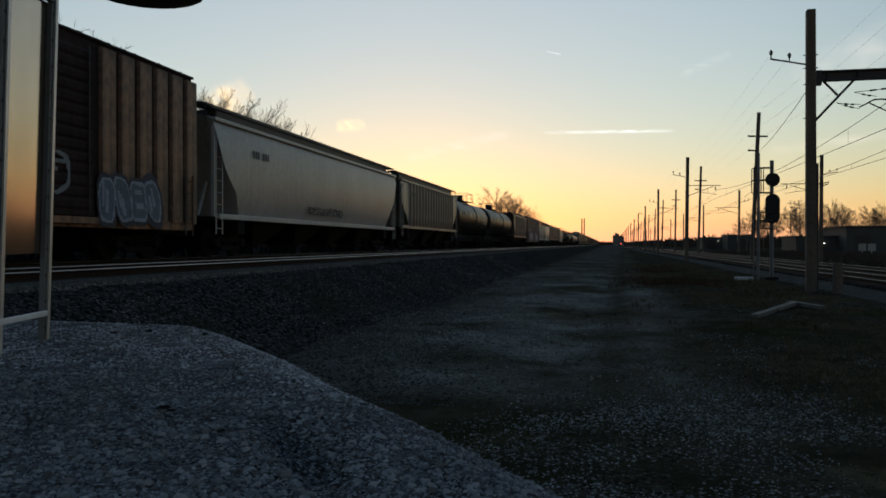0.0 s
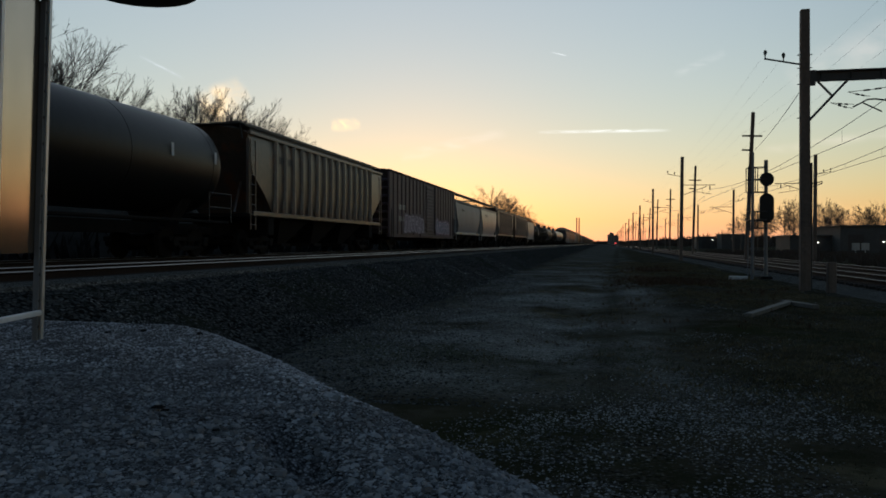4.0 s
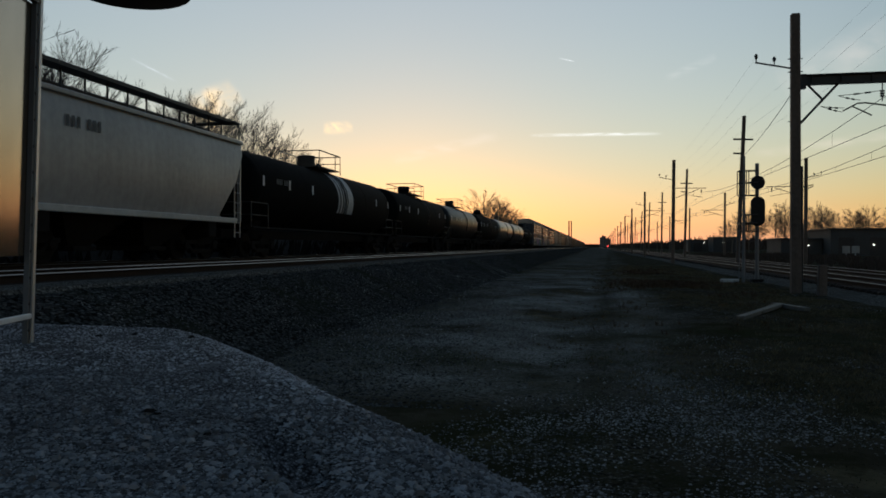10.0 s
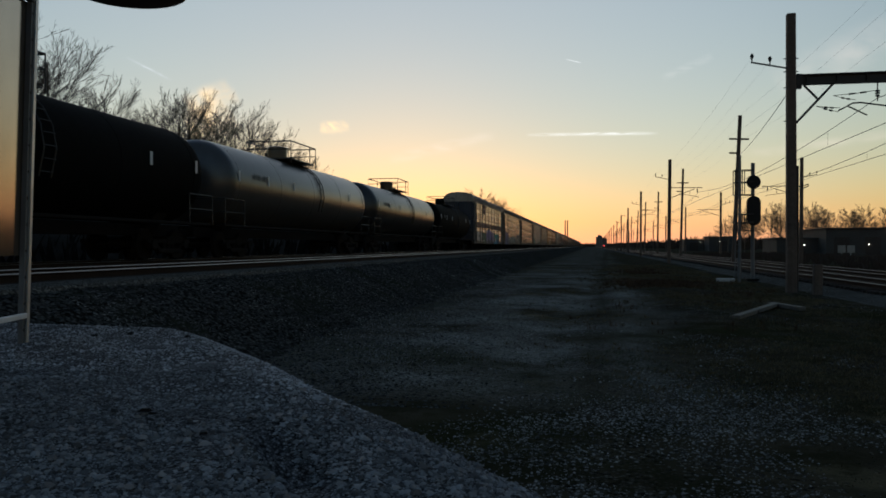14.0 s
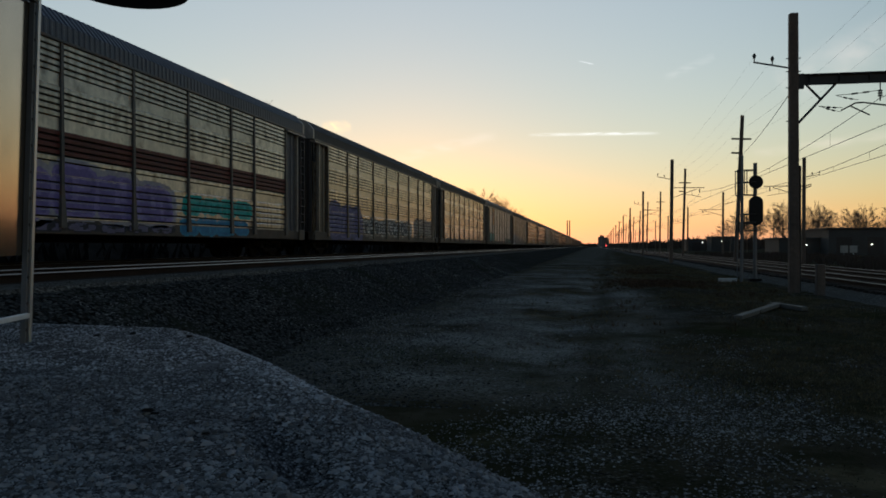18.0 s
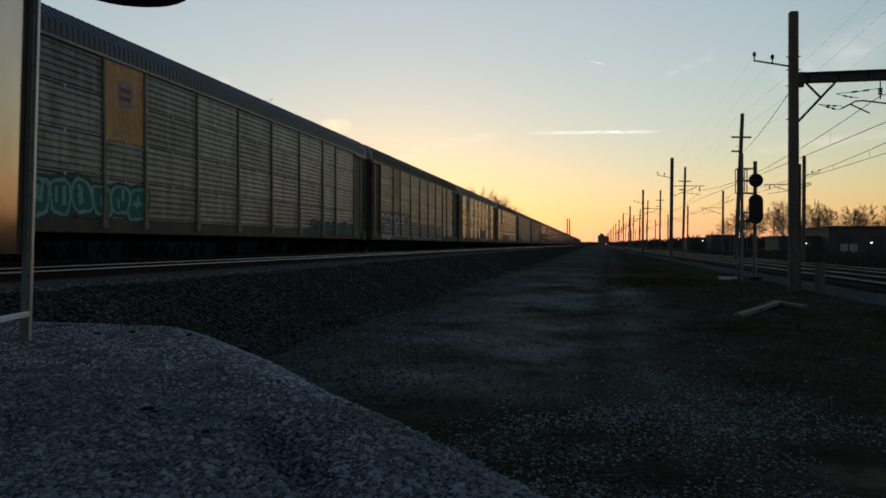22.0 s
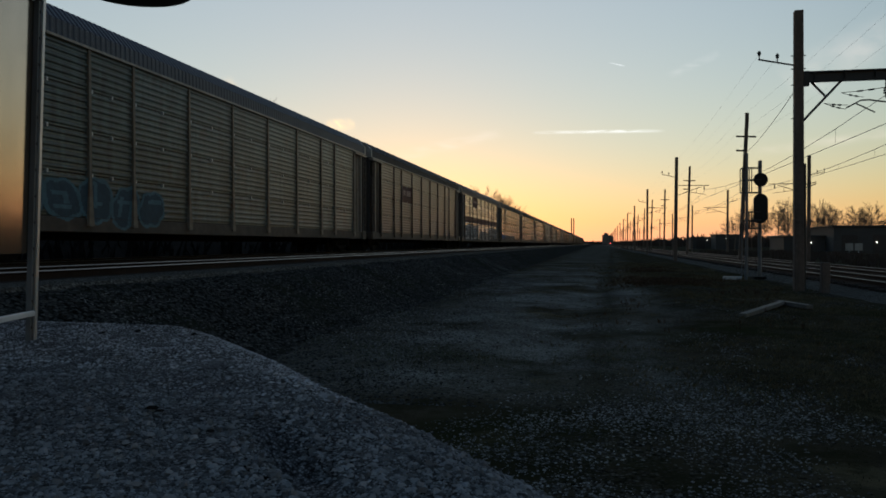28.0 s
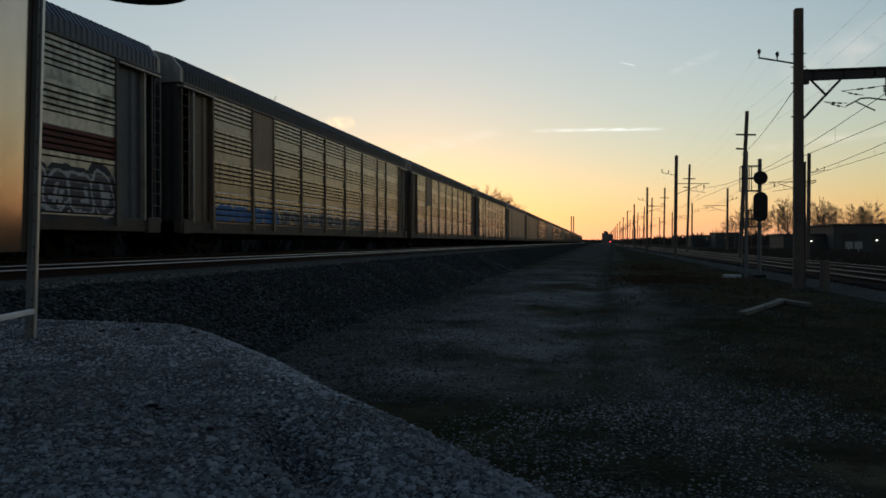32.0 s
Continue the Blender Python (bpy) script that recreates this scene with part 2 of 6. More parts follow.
dull_galv = material("dull_galvanised", (0.16, 0.16, 0.165), 0.6, 0.3, dark=(0.09, 0.09, 0.092), grain=6, streak=0.3)
marking_grey = material("faded_marking", (0.12, 0.12, 0.118), 0.7, grain=9, bump=0)
wire_mat = material("wire", (0.03, 0.028, 0.026), 0.5, 0.5, grain=3, bump=0)


# ---- mesh building ----
class Shape:
    """Vertices and faces gathered piece by piece, with a material slot for each face."""

    def __init__(self):
        self.v, self.f, self.s = [], [], []

    def face(self, pts, slot=0):
        k = len(self.v)
        self.v += [tuple(p) for p in pts]
        self.f.append(tuple(range(k, k + len(pts))))
        self.s.append(slot)

    def box(self, x0, x1, y0, y1, z0, z1, slot=0, bevel=0.0):
        """A box; with a bevel its eight corners and twelve edges are cut."""
        if not bevel:
            k = len(self.v)
            self.v += [(x, y, z) for z in (z0, z1) for y in (y0, y1) for x in (x0, x1)]
            for q in ((0, 2, 3, 1), (4, 5, 7, 6), (0, 1, 5, 4), (2, 6, 7, 3), (0, 4, 6, 2), (1, 3, 7, 5)):
                self.f.append(tuple(k + i for i in q)); self.s.append(slot)
            return self
        b = min(bevel, (x1 - x0) / 2.1, (y1 - y0) / 2.1, (z1 - z0) / 2.1)
        prof = [(x0 + b, y0), (x1 - b, y0), (x1, y0 + b), (x1, y1 - b), (x1 - b, y1), (x0 + b, y1), (x0, y1 - b), (x0, y0 + b)]
        cx, cy = (x0 + x1) / 2, (y0 + y1) / 2
        tight = [(px - math.copysign(b, px - cx) * 0.7, py - math.copysign(b, py - cy) * 0.7) for px, py in prof]
        rings = [[(*p, z0) for p in tight], [(*p, z0 + b) for p in prof], [(*p, z1 - b) for p in prof], [(*p, z1) for p in tight]]
        return self.loft(rings, slot)

    def loft(self, rings, slot=0, caps=True, closed=True):
        k, n = len(self.v), len(rings[0])
        for r in rings:
            self.v += [tuple(p) for p in r]
        for i in range(len(rings) - 1):
            for j in range(n if closed else n - 1):
                a, b = k + i * n + j, k + i * n + (j + 1) % n
                self.f.append((a, b, b + n, a + n)); self.s.append(slot)
        if caps:
            self.f.append(tuple(k + j for j in reversed(range(n)))); self.s.append(slot)
            e = k + (len(rings) - 1) * n
            self.f.append(tuple(e + j for j in range(n))); self.s.append(slot)
        return self

    def tube(self, pts, r0, r1=None, n=6, slot=0):
        """A round bar along the points, tapering from r0 to r1."""
        pts = [Vector(p) for p in pts]
        r1 = r0 if r1 is None else r1
        rings, m = [], len(pts)
        for i, p in enumerate(pts):
            d = (pts[min(i + 1, m - 1)] - pts[max(i - 1, 0)]).normalized()
            a = d.orthogonal().normalized() if abs(d.z) > 0.95 else d.cross(Vector((0, 0, 1))).normalized()
            b = d.cross(a)
            r = r0 + (r1 - r0) * i / (m - 1)
            rings.append([p + r * (math.cos(2 * math.pi * j / n) * a + math.sin(2 * math.pi * j / n) * b) for j in range(n)])
        return self.loft(rings, slot)

    def prism(self, profile, y0, y1, slot=0):
        """A profile of (x, z) carried along y."""
        return self.loft([[(x, y0, z) for x, z in profile], [(x, y1, z) for x, z in profile]], slot)

    def disc(self, x, y, z, r, thick, axis="x", n=16, slot=0):
        rings = []
        for d, rr in ((-thick / 2, r * 0.93), (-thick / 2 + 0.02, r), (thick / 2 - 0.02, r), (thick / 2, r * 0.93)):
            ring = []
            for j in range(n):
                c, s = rr * math.cos(2 * math.pi * j / n), rr * math.sin(2 * math.pi * j / n)
                ring.append((x + d, y + c, z + s) if axis == "x" else (x + c, y + d, z + s) if axis == "y" else (x + c, y + s, z + d))
            rings.append(ring)
        return self.loft(rings, slot)

    def mesh(self, name, *mats, smooth=False):
        me = bpy.data.meshes.new(name)
        me.from_pydata(self.v, [], self.f)
        for m in mats:
            me.materials.append(m)
        if len(mats) > 1:
            me.polygons.foreach_set("material_index", self.s)
        bm = bmesh.new()
        bm.from_mesh(me)
        if len(bm.faces) < 60000:
            bmesh.ops.recalc_face_normals(bm, faces=bm.faces)
        for f in bm.faces:
            f.smooth = smooth
        bm.to_mesh(me)
        bm.free()
        if smooth:
            me.set_sharp_from_angle(angle=radians(38))
        return me


def thing(name, m=None, label="", category="", group="", kind=""):
    ob = new(name)
    ob.empty_display_size = 0.2
    if m is not None:
        ob.matrix_basis = m
    return tagged(ob, label, category, group, kind)


def part(name, shape, mats, parent=None, label="", smooth=False, m=None, kind=""):
    """One mesh object under a thing or part. shape: a Shape, or mesh data to share."""
    mats = mats if isinstance(mats, (tuple, list)) else (mats,)
    me = shape if isinstance(shape, bpy.types.Mesh) else shape.mesh(name, *mats, smooth=smooth)
    ob = new(name, me)
    if parent is not None:
        ob.parent = parent
    if m is not None:
        ob.matrix_basis = m
    return tagged(ob, label, kind=kind)


def solo(name, shape, mats, label, category, group="", kind="", m=None, smooth=False):
    return tagged(part(name, shape, mats, None, "", smooth, m), label, category, group, kind)

# ---- the ground, ballast and tracks ----
RAIL_Z = 1.19                   # top of the rails of the freight line
TRAIN_X, NEAR_X = -13.38, -9.2  # middle of its two tracks
rng = random.Random(7)


def wave(x, y, s, seed=0.0):
    return noise.noise((x * s + seed, y * s - seed, seed))


def rise(x, a, b):
    t = min(1, max(0, (x - a) / (b - a)))
    return t * t * (3 - 2 * t)


def heap_height(x, y):
    """The dumped heap of crushed limestone beside the camera."""
    d = (-0.285 - 0.811 * (y - 5.3) - x) / 1.288
    far = rise(9.2 + 0.04 * x + 0.2 * wave(x, y, 0.5) - y, 0.0, 1.9)
    h = 0.82 * rise(d, 0, 1.9) * far * rise(y + 0.5 * wave(x, 2.0, 0.5, 8) - 0.05 * x * x, -1.6, 1.0)
    dent = 0.1 * math.exp(-((x + 1.02 + 0.64 * (y - 2.62)) / 0.08) ** 2) * rise(y, 2.3, 2.6) * (1 - rise(y, 3.2, 3.5))
    return h * (1 + 0.05 * wave(x, y, 0.9, 3)) - dent * (h > 0.05)


def ground_height(x, y):
    if abs(x) > 40 or y > 160 or y < -30:
        return 0.0
    z = 0.035 * wave(x, y, 0.25) + 0.015 * wave(x, y, 1.1, 2)
    z += 0.10 * math.exp(-((x - 2.2) / 1.4) ** 2) * rise(y, 12, 22)          # verge between the two lines
    z -= 0.07 * math.exp(-((x + 1.2 - 0.04 * y) / 0.5) ** 2) * rise(y, 8, 14)  # wheel ruts of the service track
    z -= 0.06 * math.exp(-((x - 0.8 - 0.04 * y) / 0.5) ** 2) * rise(y, 8, 14)
    return z


def graded(lo, hi, step, grow, near_lo, near_hi):
    out, v, s = [], near_lo, step
    while v < near_hi:
        out.append(v); v += step
    while v < hi:
        out.append(v); s *= grow; v += s
    out.append(hi)
    v, s = near_lo, step
    while v > lo:
        s *= grow; v -= s
        out.append(max(v, lo))
    return sorted(set(out))


def sheet(xs, ys, height):
    s = Shape()
    nx = len(xs)
    s.v = [(x, y, height(x, y)) for y in ys for x in xs]
    s.f = [(j * nx + i, j * nx + i + 1, (j + 1) * nx + i + 1, (j + 1) * nx + i) for j in range(len(ys) - 1) for i in range(nx - 1)]
    s.s = [0] * len(s.f)
    return s


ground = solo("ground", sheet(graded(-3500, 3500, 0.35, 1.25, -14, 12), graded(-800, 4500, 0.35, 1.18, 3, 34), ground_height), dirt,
              "dark earth and cinders with thin grass, reaching the horizon", "ground", kind="structure", smooth=True)

def wheel_track(x, y):
    """How far the ground is worn to clean gravel: the service track between the ballast and the weedy verge."""
    side = rise(x + 0.9 * wave(x, y, 0.3, 53), -5.2, -2.6) * (1 - rise(x + 0.9 * wave(x, y, 0.35, 51) - 0.02 * y, -0.3, 1.9))
    crown = 1 - 0.75 * math.exp(-((x + 0.1 - 0.02 * y) / 0.35) ** 2)
    return side * crown * rise(y + 0.6 * wave(x, y, 0.6, 52), 7.2, 9.5) * (1 - 0.55 * rise(y, 26, 60))


use = ground.data.attributes.new("wheel_track", "FLOAT", "POINT")
use.data.foreach_set("value", [wheel_track(v.co.x, v.co.y) for v in ground.data.vertices])

heap_xs = [-15 + 0.14 * i for i in range(146)]
heap_ys = [-2.4 + 0.13 * i for i in range(114)]
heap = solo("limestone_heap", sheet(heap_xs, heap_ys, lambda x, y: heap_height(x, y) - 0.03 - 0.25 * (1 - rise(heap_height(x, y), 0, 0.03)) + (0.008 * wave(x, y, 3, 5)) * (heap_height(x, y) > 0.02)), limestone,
            "long low heap of pale grey crushed limestone on the dirt", "gravel heap", smooth=True)


BLOCK = np.array([(1, 0, -0.1), (0.5, 0.87, 0.1), (-0.5, 0.87, -0.2), (-1, 0, 0.1), (-0.5, -0.87, -0.1), (0.5, -0.87, 0.0), (0.45, 0.45, 0.8), (-0.6, 0.1, 0.7), (0.3, -0.5, 0.75)])
BLOCK_FACES = [(6, 7, 8)] + [f for i in range(3) for f in ((2 * i, 2 * i + 1, 6 + i), (2 * i + 1, 6 + (i + 1) % 3, 6 + i), (2 * i + 1, (2 * i + 2) % 6, 6 + (i + 1) % 3))]


def stones(name, spots, mats, parent=None, flat=0.65):
    """Loose stones, each a small broken block, joined into one mesh."""
    g = np.random.default_rng(len(spots))
    sp = np.array(spots)
    n = len(sp)
    v = BLOCK[None] * g.uniform(0.7, 1.15, (n, 9, 3)) * sp[:, None, 3:4] * np.array((1.15, 0.85, flat))
    a = g.uniform(0, 6.28, (n, 1))
    x = v[..., 0] * np.cos(a) - v[..., 1] * np.sin(a)
    y = v[..., 0] * np.sin(a) + v[..., 1] * np.cos(a)
    v = np.stack((x, y, v[..., 2]), -1) + sp[:, None, :3]
    f = np.array(BLOCK_FACES)[None] + 9 * np.arange(n)[:, None, None]
    me = bpy.data.meshes.new(name)
    me.from_pydata(v.reshape(-1, 3).tolist(), [], f.reshape(-1, 3).tolist())
    me.materials.append(mats)
    return part(name, me, mats, parent, kind="stuff")


# crushed stone on the heap
spots, rough_spots = [], []
while len(spots) + len(rough_spots) < 95000:
    y = 1.7 + 7.5 * rng.random() ** 1.7
    x = rng.uniform(-1.05 * y, 0.25)
    h = heap_height(x, y)
    if h > 0.05:
        coarse = rise(6.0 - y + 0.9 * wave(x, y, 0.8, 21) - 0.8 * rise(x, -1.6, -0.6), 0, 2.2)
        if heap_height(x, y - 0.25) - h > 0.1 and rng.random() < 0.3:
            continue
        r = min(0.02, 0.0033 * rng.uniform(0.02, 1.0) ** -0.45 * (1 + 0.3 * coarse))
        (rough_spots if rng.random() < coarse * 1.2 - 0.15 else spots).append((x, y, h - 0.03, r * (1.8 if rng.random() < 0.004 * coarse else 1)))
tagged(stones("crushed_stone", spots, pale_stone), "pale crushed limestone lying on the heap", "crushed stone", kind="stuff")
tagged(stones("coarse_crushed_stone", rough_spots, coarse_stone, flat=0.75), "coarser crushed limestone on the heap's foot, dark pieces standing for shaded gaps", "crushed stone", kind="stuff")

# larger lumps standing out of the heap
lumps = []
while len(lumps) < 320:
    y = 1.9 + 4.2 * rng.random() ** 1.4
    x = rng.uniform(-1.05 * y, -0.3)
    h = heap_height(x, y)
    if h > 0.1 and rng.random() < 0.25 + 1.2 * wave(x, y, 0.7, 23) + 0.5 * rise(4.2 - y, 0, 2):
        lumps.append((x, y, h - 0.018, rng.uniform(0.011, 0.022)))
tagged(stones("limestone_lumps", lumps, coarse_stone, flat=0.9), "larger pale lumps of limestone on the heap", "crushed stone", kind="stuff")

# a few dark clods on the heap
for x, y, r in ((-4.25, 6.13, 0.03), (-4.04, 6.34, 0.035), (-3.43, 6.24, 0.04), (-2.11, 3.43, 0.03), (-2.04, 3.38, 0.02), (-1.61, 3.06, 0.018)):
    v = BLOCK * np.array((1.3, 0.8, 0.6)) * r
    me = bpy.data.meshes.new("clod")
    me.from_pydata(v.tolist(), [], BLOCK_FACES)
    me.materials.append(grime)
    solo("clod", me, grime, "small dark clod lying on the pale heap", "clod", "clods on the heap", m=pose(x, y, heap_height(x, y) - 0.012, 0, 0, 70 * x))

# stones scattered on the dirt
def spot(x, y, cx, cy, r):
    return math.exp(-((x - cx) ** 2 + ((y - cy) * 0.6) ** 2) / (r * r))


spots = []
while len(spots) < 22000:
    y = 4.0 + 26 * rng.random() ** 1.9
    x = rng.uniform(-0.5 * y - 2, 0.5 * y + 1)
    if heap_height(x, y) > 0.04 or x < -6.6:
        continue
    dens = 0.9 * spot(x, y, -0.7, 6.4, 0.8) + 1.0 * spot(x, y, 0.9, 7.6, 1.0) + 0.5 * spot(x, y, -4.5, 16, 2.0) - 0.5 * spot(x, y, -2.6, 9, 1.2) - 0.22 + 1.3 * wave(x, y, 0.3, 11) + 0.7 * wave(x, y, 1.3, 12)
    if rng.random() < dens:
        spots.append((x, y, ground_height(x, y) + 0.003, rng.choice((0.005, 0.006, 0.008, 0.012)) * rng.uniform(0.7, 1.35) * (1 + 0.015 * y)))
tagged(stones("scattered_stones", spots, stone_mat), "grey stones scattered on dark earth", "stones", kind="stuff")


def ballast_bed(name, x0, x1, top, slope, y0, y1, mat, label):
    """A raised bed of broken stone with an uneven shoulder."""
    xs = [x0 - slope - 0.5, x0 - slope * 0.5, x0, x0 + 0.6] + [x0 + 1.4 + i * (x1 - x0 - 2.8) / 4 for i in range(5)] + [x1 - 0.6]
    xs += [x1 + slope * k / 8 for k in range(9)] + [x1 + slope + 0.5]
    ys = graded(y0, y1, 0.5, 1.16, 4, 40)

    def hgt(x, y):
        toe = 0.1 * wave(3.0, y, 0.35, 14) + 0.06 * wave(7.0, y, 1.1, 15)
        d = min(1, max(0, (x1 + slope + toe - x) / (slope + toe))) * min(1, max(0, (x - x0 + slope) / slope))
        return top * rise(d, -0.1, 1.05) - 0.05 + 0.03 * wave(x, y, 1.4, 4) + 0.02 * wave(x, y, 4, 4) - 0.1 * (d <= 0)
    return solo(name, sheet(xs, ys, hgt), mat, label, "ballast bed", kind="structure", smooth=True)


SHOULDER = 2.5   # width of the bed's slope
ballast_bed("ballast_bed_freight", -17.0, -6.9, RAIL_Z - 0.13, SHOULDER, -60, 2500, ballast_mat, "raised bed of dark broken stone under the tracks")
ballast_bed("ballast_bed_electric", 8.2, 15.2, 0.22, 0.9, -60, 2500, walk_mat, "low bed of pale grey stone under the electrified tracks")

spots = []
for _ in range(16000):
    y = 5 + 50 * rng.random() ** 1.5
    x = -6.9 + rng.uniform(-0.2, 0.25 + SHOULDER)
    d = min(1, max(0, (SHOULDER - 6.9 - x) / SHOULDER))
    spots.append((x, y, (RAIL_Z - 0.13) * rise(d, -0.1, 1.05) - 0.045, rng.uniform(0.012, 0.036)))
for _ in range(14000):
    y = 7.5 + 30 * rng.random() ** 1.8
    x = -4.6 + 1.5 * abs(rng.gauss(0, 1.0))
    if heap_height(x, y) < 0.02:
        spots.append((x, y, ground_height(x, y) + 0.003, rng.uniform(0.006, 0.024)))
pale_spots = []
for _ in range(34000):
    y = 8.5 + 40 * rng.random() ** 1.6
    x = -4.7 + rng.gauss(0, 1.4)
    if heap_height(x, y) > 0.02 or rng.random() > 0.35 + 1.2 * wave(x, y, 0.4, 61):
        continue
    d = min(1, max(0, (SHOULDER - 6.9 - x) / SHOULDER))
    z = max(ground_height(x, y), (RAIL_Z - 0.13) * rise(d, -0.1, 1.05) - 0.05)
    if x > -6.6:
        pale_spots.append((x, y, z + 0.004, rng.uniform(0.005, 0.017) * (1 + 0.012 * y)))
tagged(stones("strewn_stones", pale_spots, stone_mat), "grey stones strewn along the foot of the ballast", "stones", kind="stuff")
tagged(stones("ballast_stones", spots, dark_stone), "broken ballast stones on the shoulder of the bed", "ballast stones", kind="stuff")

# added bank that blocks the horizon glow beneath the wagons
bank_xs = [-19.5, -20.5, -21.5, -22.6, -24, -26, -28.5, -31, -34]
solo("earth_bank", sheet(sorted(bank_xs), graded(-60, 2500, 1.0, 1.15, 5, 110), lambda x, y: 3.8 * rise(-x, 19.6, 23.4) * (1 - rise(-x, 24, 33)) + 0.25 * wave(x, y, 0.4, 6) - 0.1), bank_earth,
     "low dark bank added behind the freight line to close off the sky", "bank", kind="structure", smooth=True)

solo("gravel_walk", sheet([-8.05, -7.9, -7.5, -7.1, -6.95, -6.85], graded(-60, 2500, 0.6, 1.16, 4, 50), lambda x, y: RAIL_Z - 0.12 + 0.012 * wave(x, y, 2, 9) - 0.1 * (x < -8 or x > -6.9)), walk_mat,
     "strip of fine pale gravel along the edge of the ballast", "gravel walk", kind="structure", smooth=True)

RAIL_PROFILE = [(-0.07, -0.17), (0.07, -0.17), (0.07, -0.155), (0.012, -0.13), (0.012, -0.045), (0.036, -0.03), (0.036, -0.015), (0.02, 0),
                (-0.02, 0), (-0.036, -0.015), (-0.036, -0.03), (-0.012, -0.045), (-0.012, -0.13), (-0.07, -0.155)]


def railway(name, x, top, label, ties_from, ties_to, head=None):
    t = thing(name, pose(x, 0, top), label, "railway track", "railway tracks", kind="structure")
    for side in (-0.7525, 0.7525):
        s = Shape()
        ys = [-60] + [20 * k for k in range(0, 40)] + [2500]
        s.loft([[(px + side, y, pz) for px, pz in RAIL_PROFILE] for y in ys])
        s.s = [1 if (i % 14) in (6, 7, 8) else 0 for i in range(len(s.f))]
        part("rail", s, (rail_side, head or rail_steel), t, "steel rail with a polished head")
    tie = Shape().box(-1.3, 1.3, -0.115, 0.115, -0.34, -0.165, bevel=0.012).mesh("sleeper", creosote)
    y = ties_from
    while y < ties_to:
        part("sleeper", tie, creosote, t, m=pose(rng.uniform(-0.04, 0.04), y, rng.uniform(-0.012, 0.012), 0, 0, rng.uniform(-1, 1)))
        y += 0.54
    far = Shape()
    while y < 420:
        far.box(-1.3, 1.3, y - 0.115, y + 0.115, -0.34, -0.165)
        y += 0.54
    part("far_sleepers", far, creosote, t, kind="stuff")
    return t


railway("track_1", TRAIN_X, RAIL_Z, "freight track carrying the train, polished rails on timber sleepers", 14, 40)
railway("track_2", NEAR_X, RAIL_Z, "empty freight track with shining rails on timber sleepers", 6, 70)
railway("track_3", 9.57, 0.42, "electrified track with shining rails beside the poles", 18, 90, worn_steel)
railway("track_4", 12.85, 0.42, "second electrified track with shining rails", 22, 90, worn_steel)

def tufts(name, count, pick, label, mat=None):
    """Grass in tufts of thin bent blades."""
    s = Shape()
    for _ in range(count):
        x, y, hh, n = pick()
        z = ground_height(x, y) - 0.01
        for _ in range(n):
            a = rng.uniform(0, 6.28)
            d = Vector((math.cos(a), math.sin(a), 0))
            side = Vector((-d.y, d.x, 0)) * rng.uniform(0.002, 0.004) * (1 + y / 18)
            p = Vector((x, y, z)) + d * rng.uniform(0, 0.12)
            h = hh * rng.uniform(0.5, 1.15)
            bend = rng.uniform(0.2, 0.8) * h
            q, r = p + d * bend * 0.35 + Vector((0, 0, h * 0.65)), p + d * bend + Vector((0, 0, h * rng.uniform(0.75, 1.0)))
            s.face([p - side, p + side, q + side * 0.8, r, q - side * 0.8])
    return solo(name, s, mat or dry_grass, label, "grass", kind="stuff")


def verge():
    while True:
        y = 8 + 58 * rng.random() ** 1.4
        x = rng.uniform(-3.0, 6.8)
        if rng.random() < (0.3 + 1.2 * wave(x, y, 0.3, 31) + 0.3 * rise(x, 2, 5)) * rise(x + 0.9 * wave(x, y, 0.5, 33) - 0.08 * max(0, 16 - y), -2.5, 3.5):
            return x, y, rng.uniform(0.02, 0.075), 8


def near_weeds():
    while True:
        y = 4.6 + 9 * rng.random()
        x = rng.uniform(-0.35 * y, 0.5 * y)
        if heap_height(x, y) < 0.02 and rng.random() < -0.1 + 1.3 * wave(x, y, 0.4, 41):
            return x, y, rng.uniform(0.015, 0.05), 5


tufts("dry_grass_verge", 8000, verge, "thin dry grass and weeds on the dark verge")
def tan_patch():
    u, v = rng.gauss(0, 1), rng.gauss(0, 1)
    return 3.0 + 0.7 * u, 9.6 + 1.1 * v, rng.uniform(0.015, 0.045), 6


def weeds_and_ditch_shade():
    if rng.random() < 0.5:
        return -2.7 + rng.gauss(0, 0.6), 9.2 + rng.gauss(0, 1.4), rng.uniform(0.01, 0.04), 6
    # a dark row of tufts stands in for shade in an unmodelled ditch
    y = 20 + 45 * rng.random() ** 1.5
    return -5.4 + rng.gauss(0, 0.16), y, rng.uniform(0.05, 0.16), 6


def near_dead():
    return 3.0 + rng.gauss(0, 1.1), 6.9 + rng.gauss(0, 0.9), rng.uniform(0.01, 0.035), 6


def brush_mound():
    while True:
        y = 34 + rng.gauss(0, 9)
        x = 2.0 + 0.03 * y + rng.gauss(0, 1.2)
        lush = 0.25 + 1.5 * wave(x, y, 0.22, 71)
        if 15 < y < 70 and -0.5 < x < 6.4 and rng.random() < lush:
            return x, y, rng.uniform(0.05, 0.13) + 0.14 * min(1.0, lush) * rng.random(), 8


tufts("verge_brush", 1500, brush_mound, "rusty brown dead brush in mounds along the verge", dead_brush)
tufts("dead_grass", 2600, near_dead, "dead dark grass matted between stones", scorched)
tufts("pale_dry_grass", 1300, tan_patch, "flattened pale dry grass on the verge")
tufts("dead_weeds", 1700, weeds_and_ditch_shade, "dead dark weeds beside the heap, and a dark row standing in for ditch shade", scorched)
tufts("low_weeds", 1500, near_weeds, "low dark weeds between the stones", moss)

# ---- the freight train ----
SPEED = 19.125
CARS = []   # (thing, place of its middle along the train)


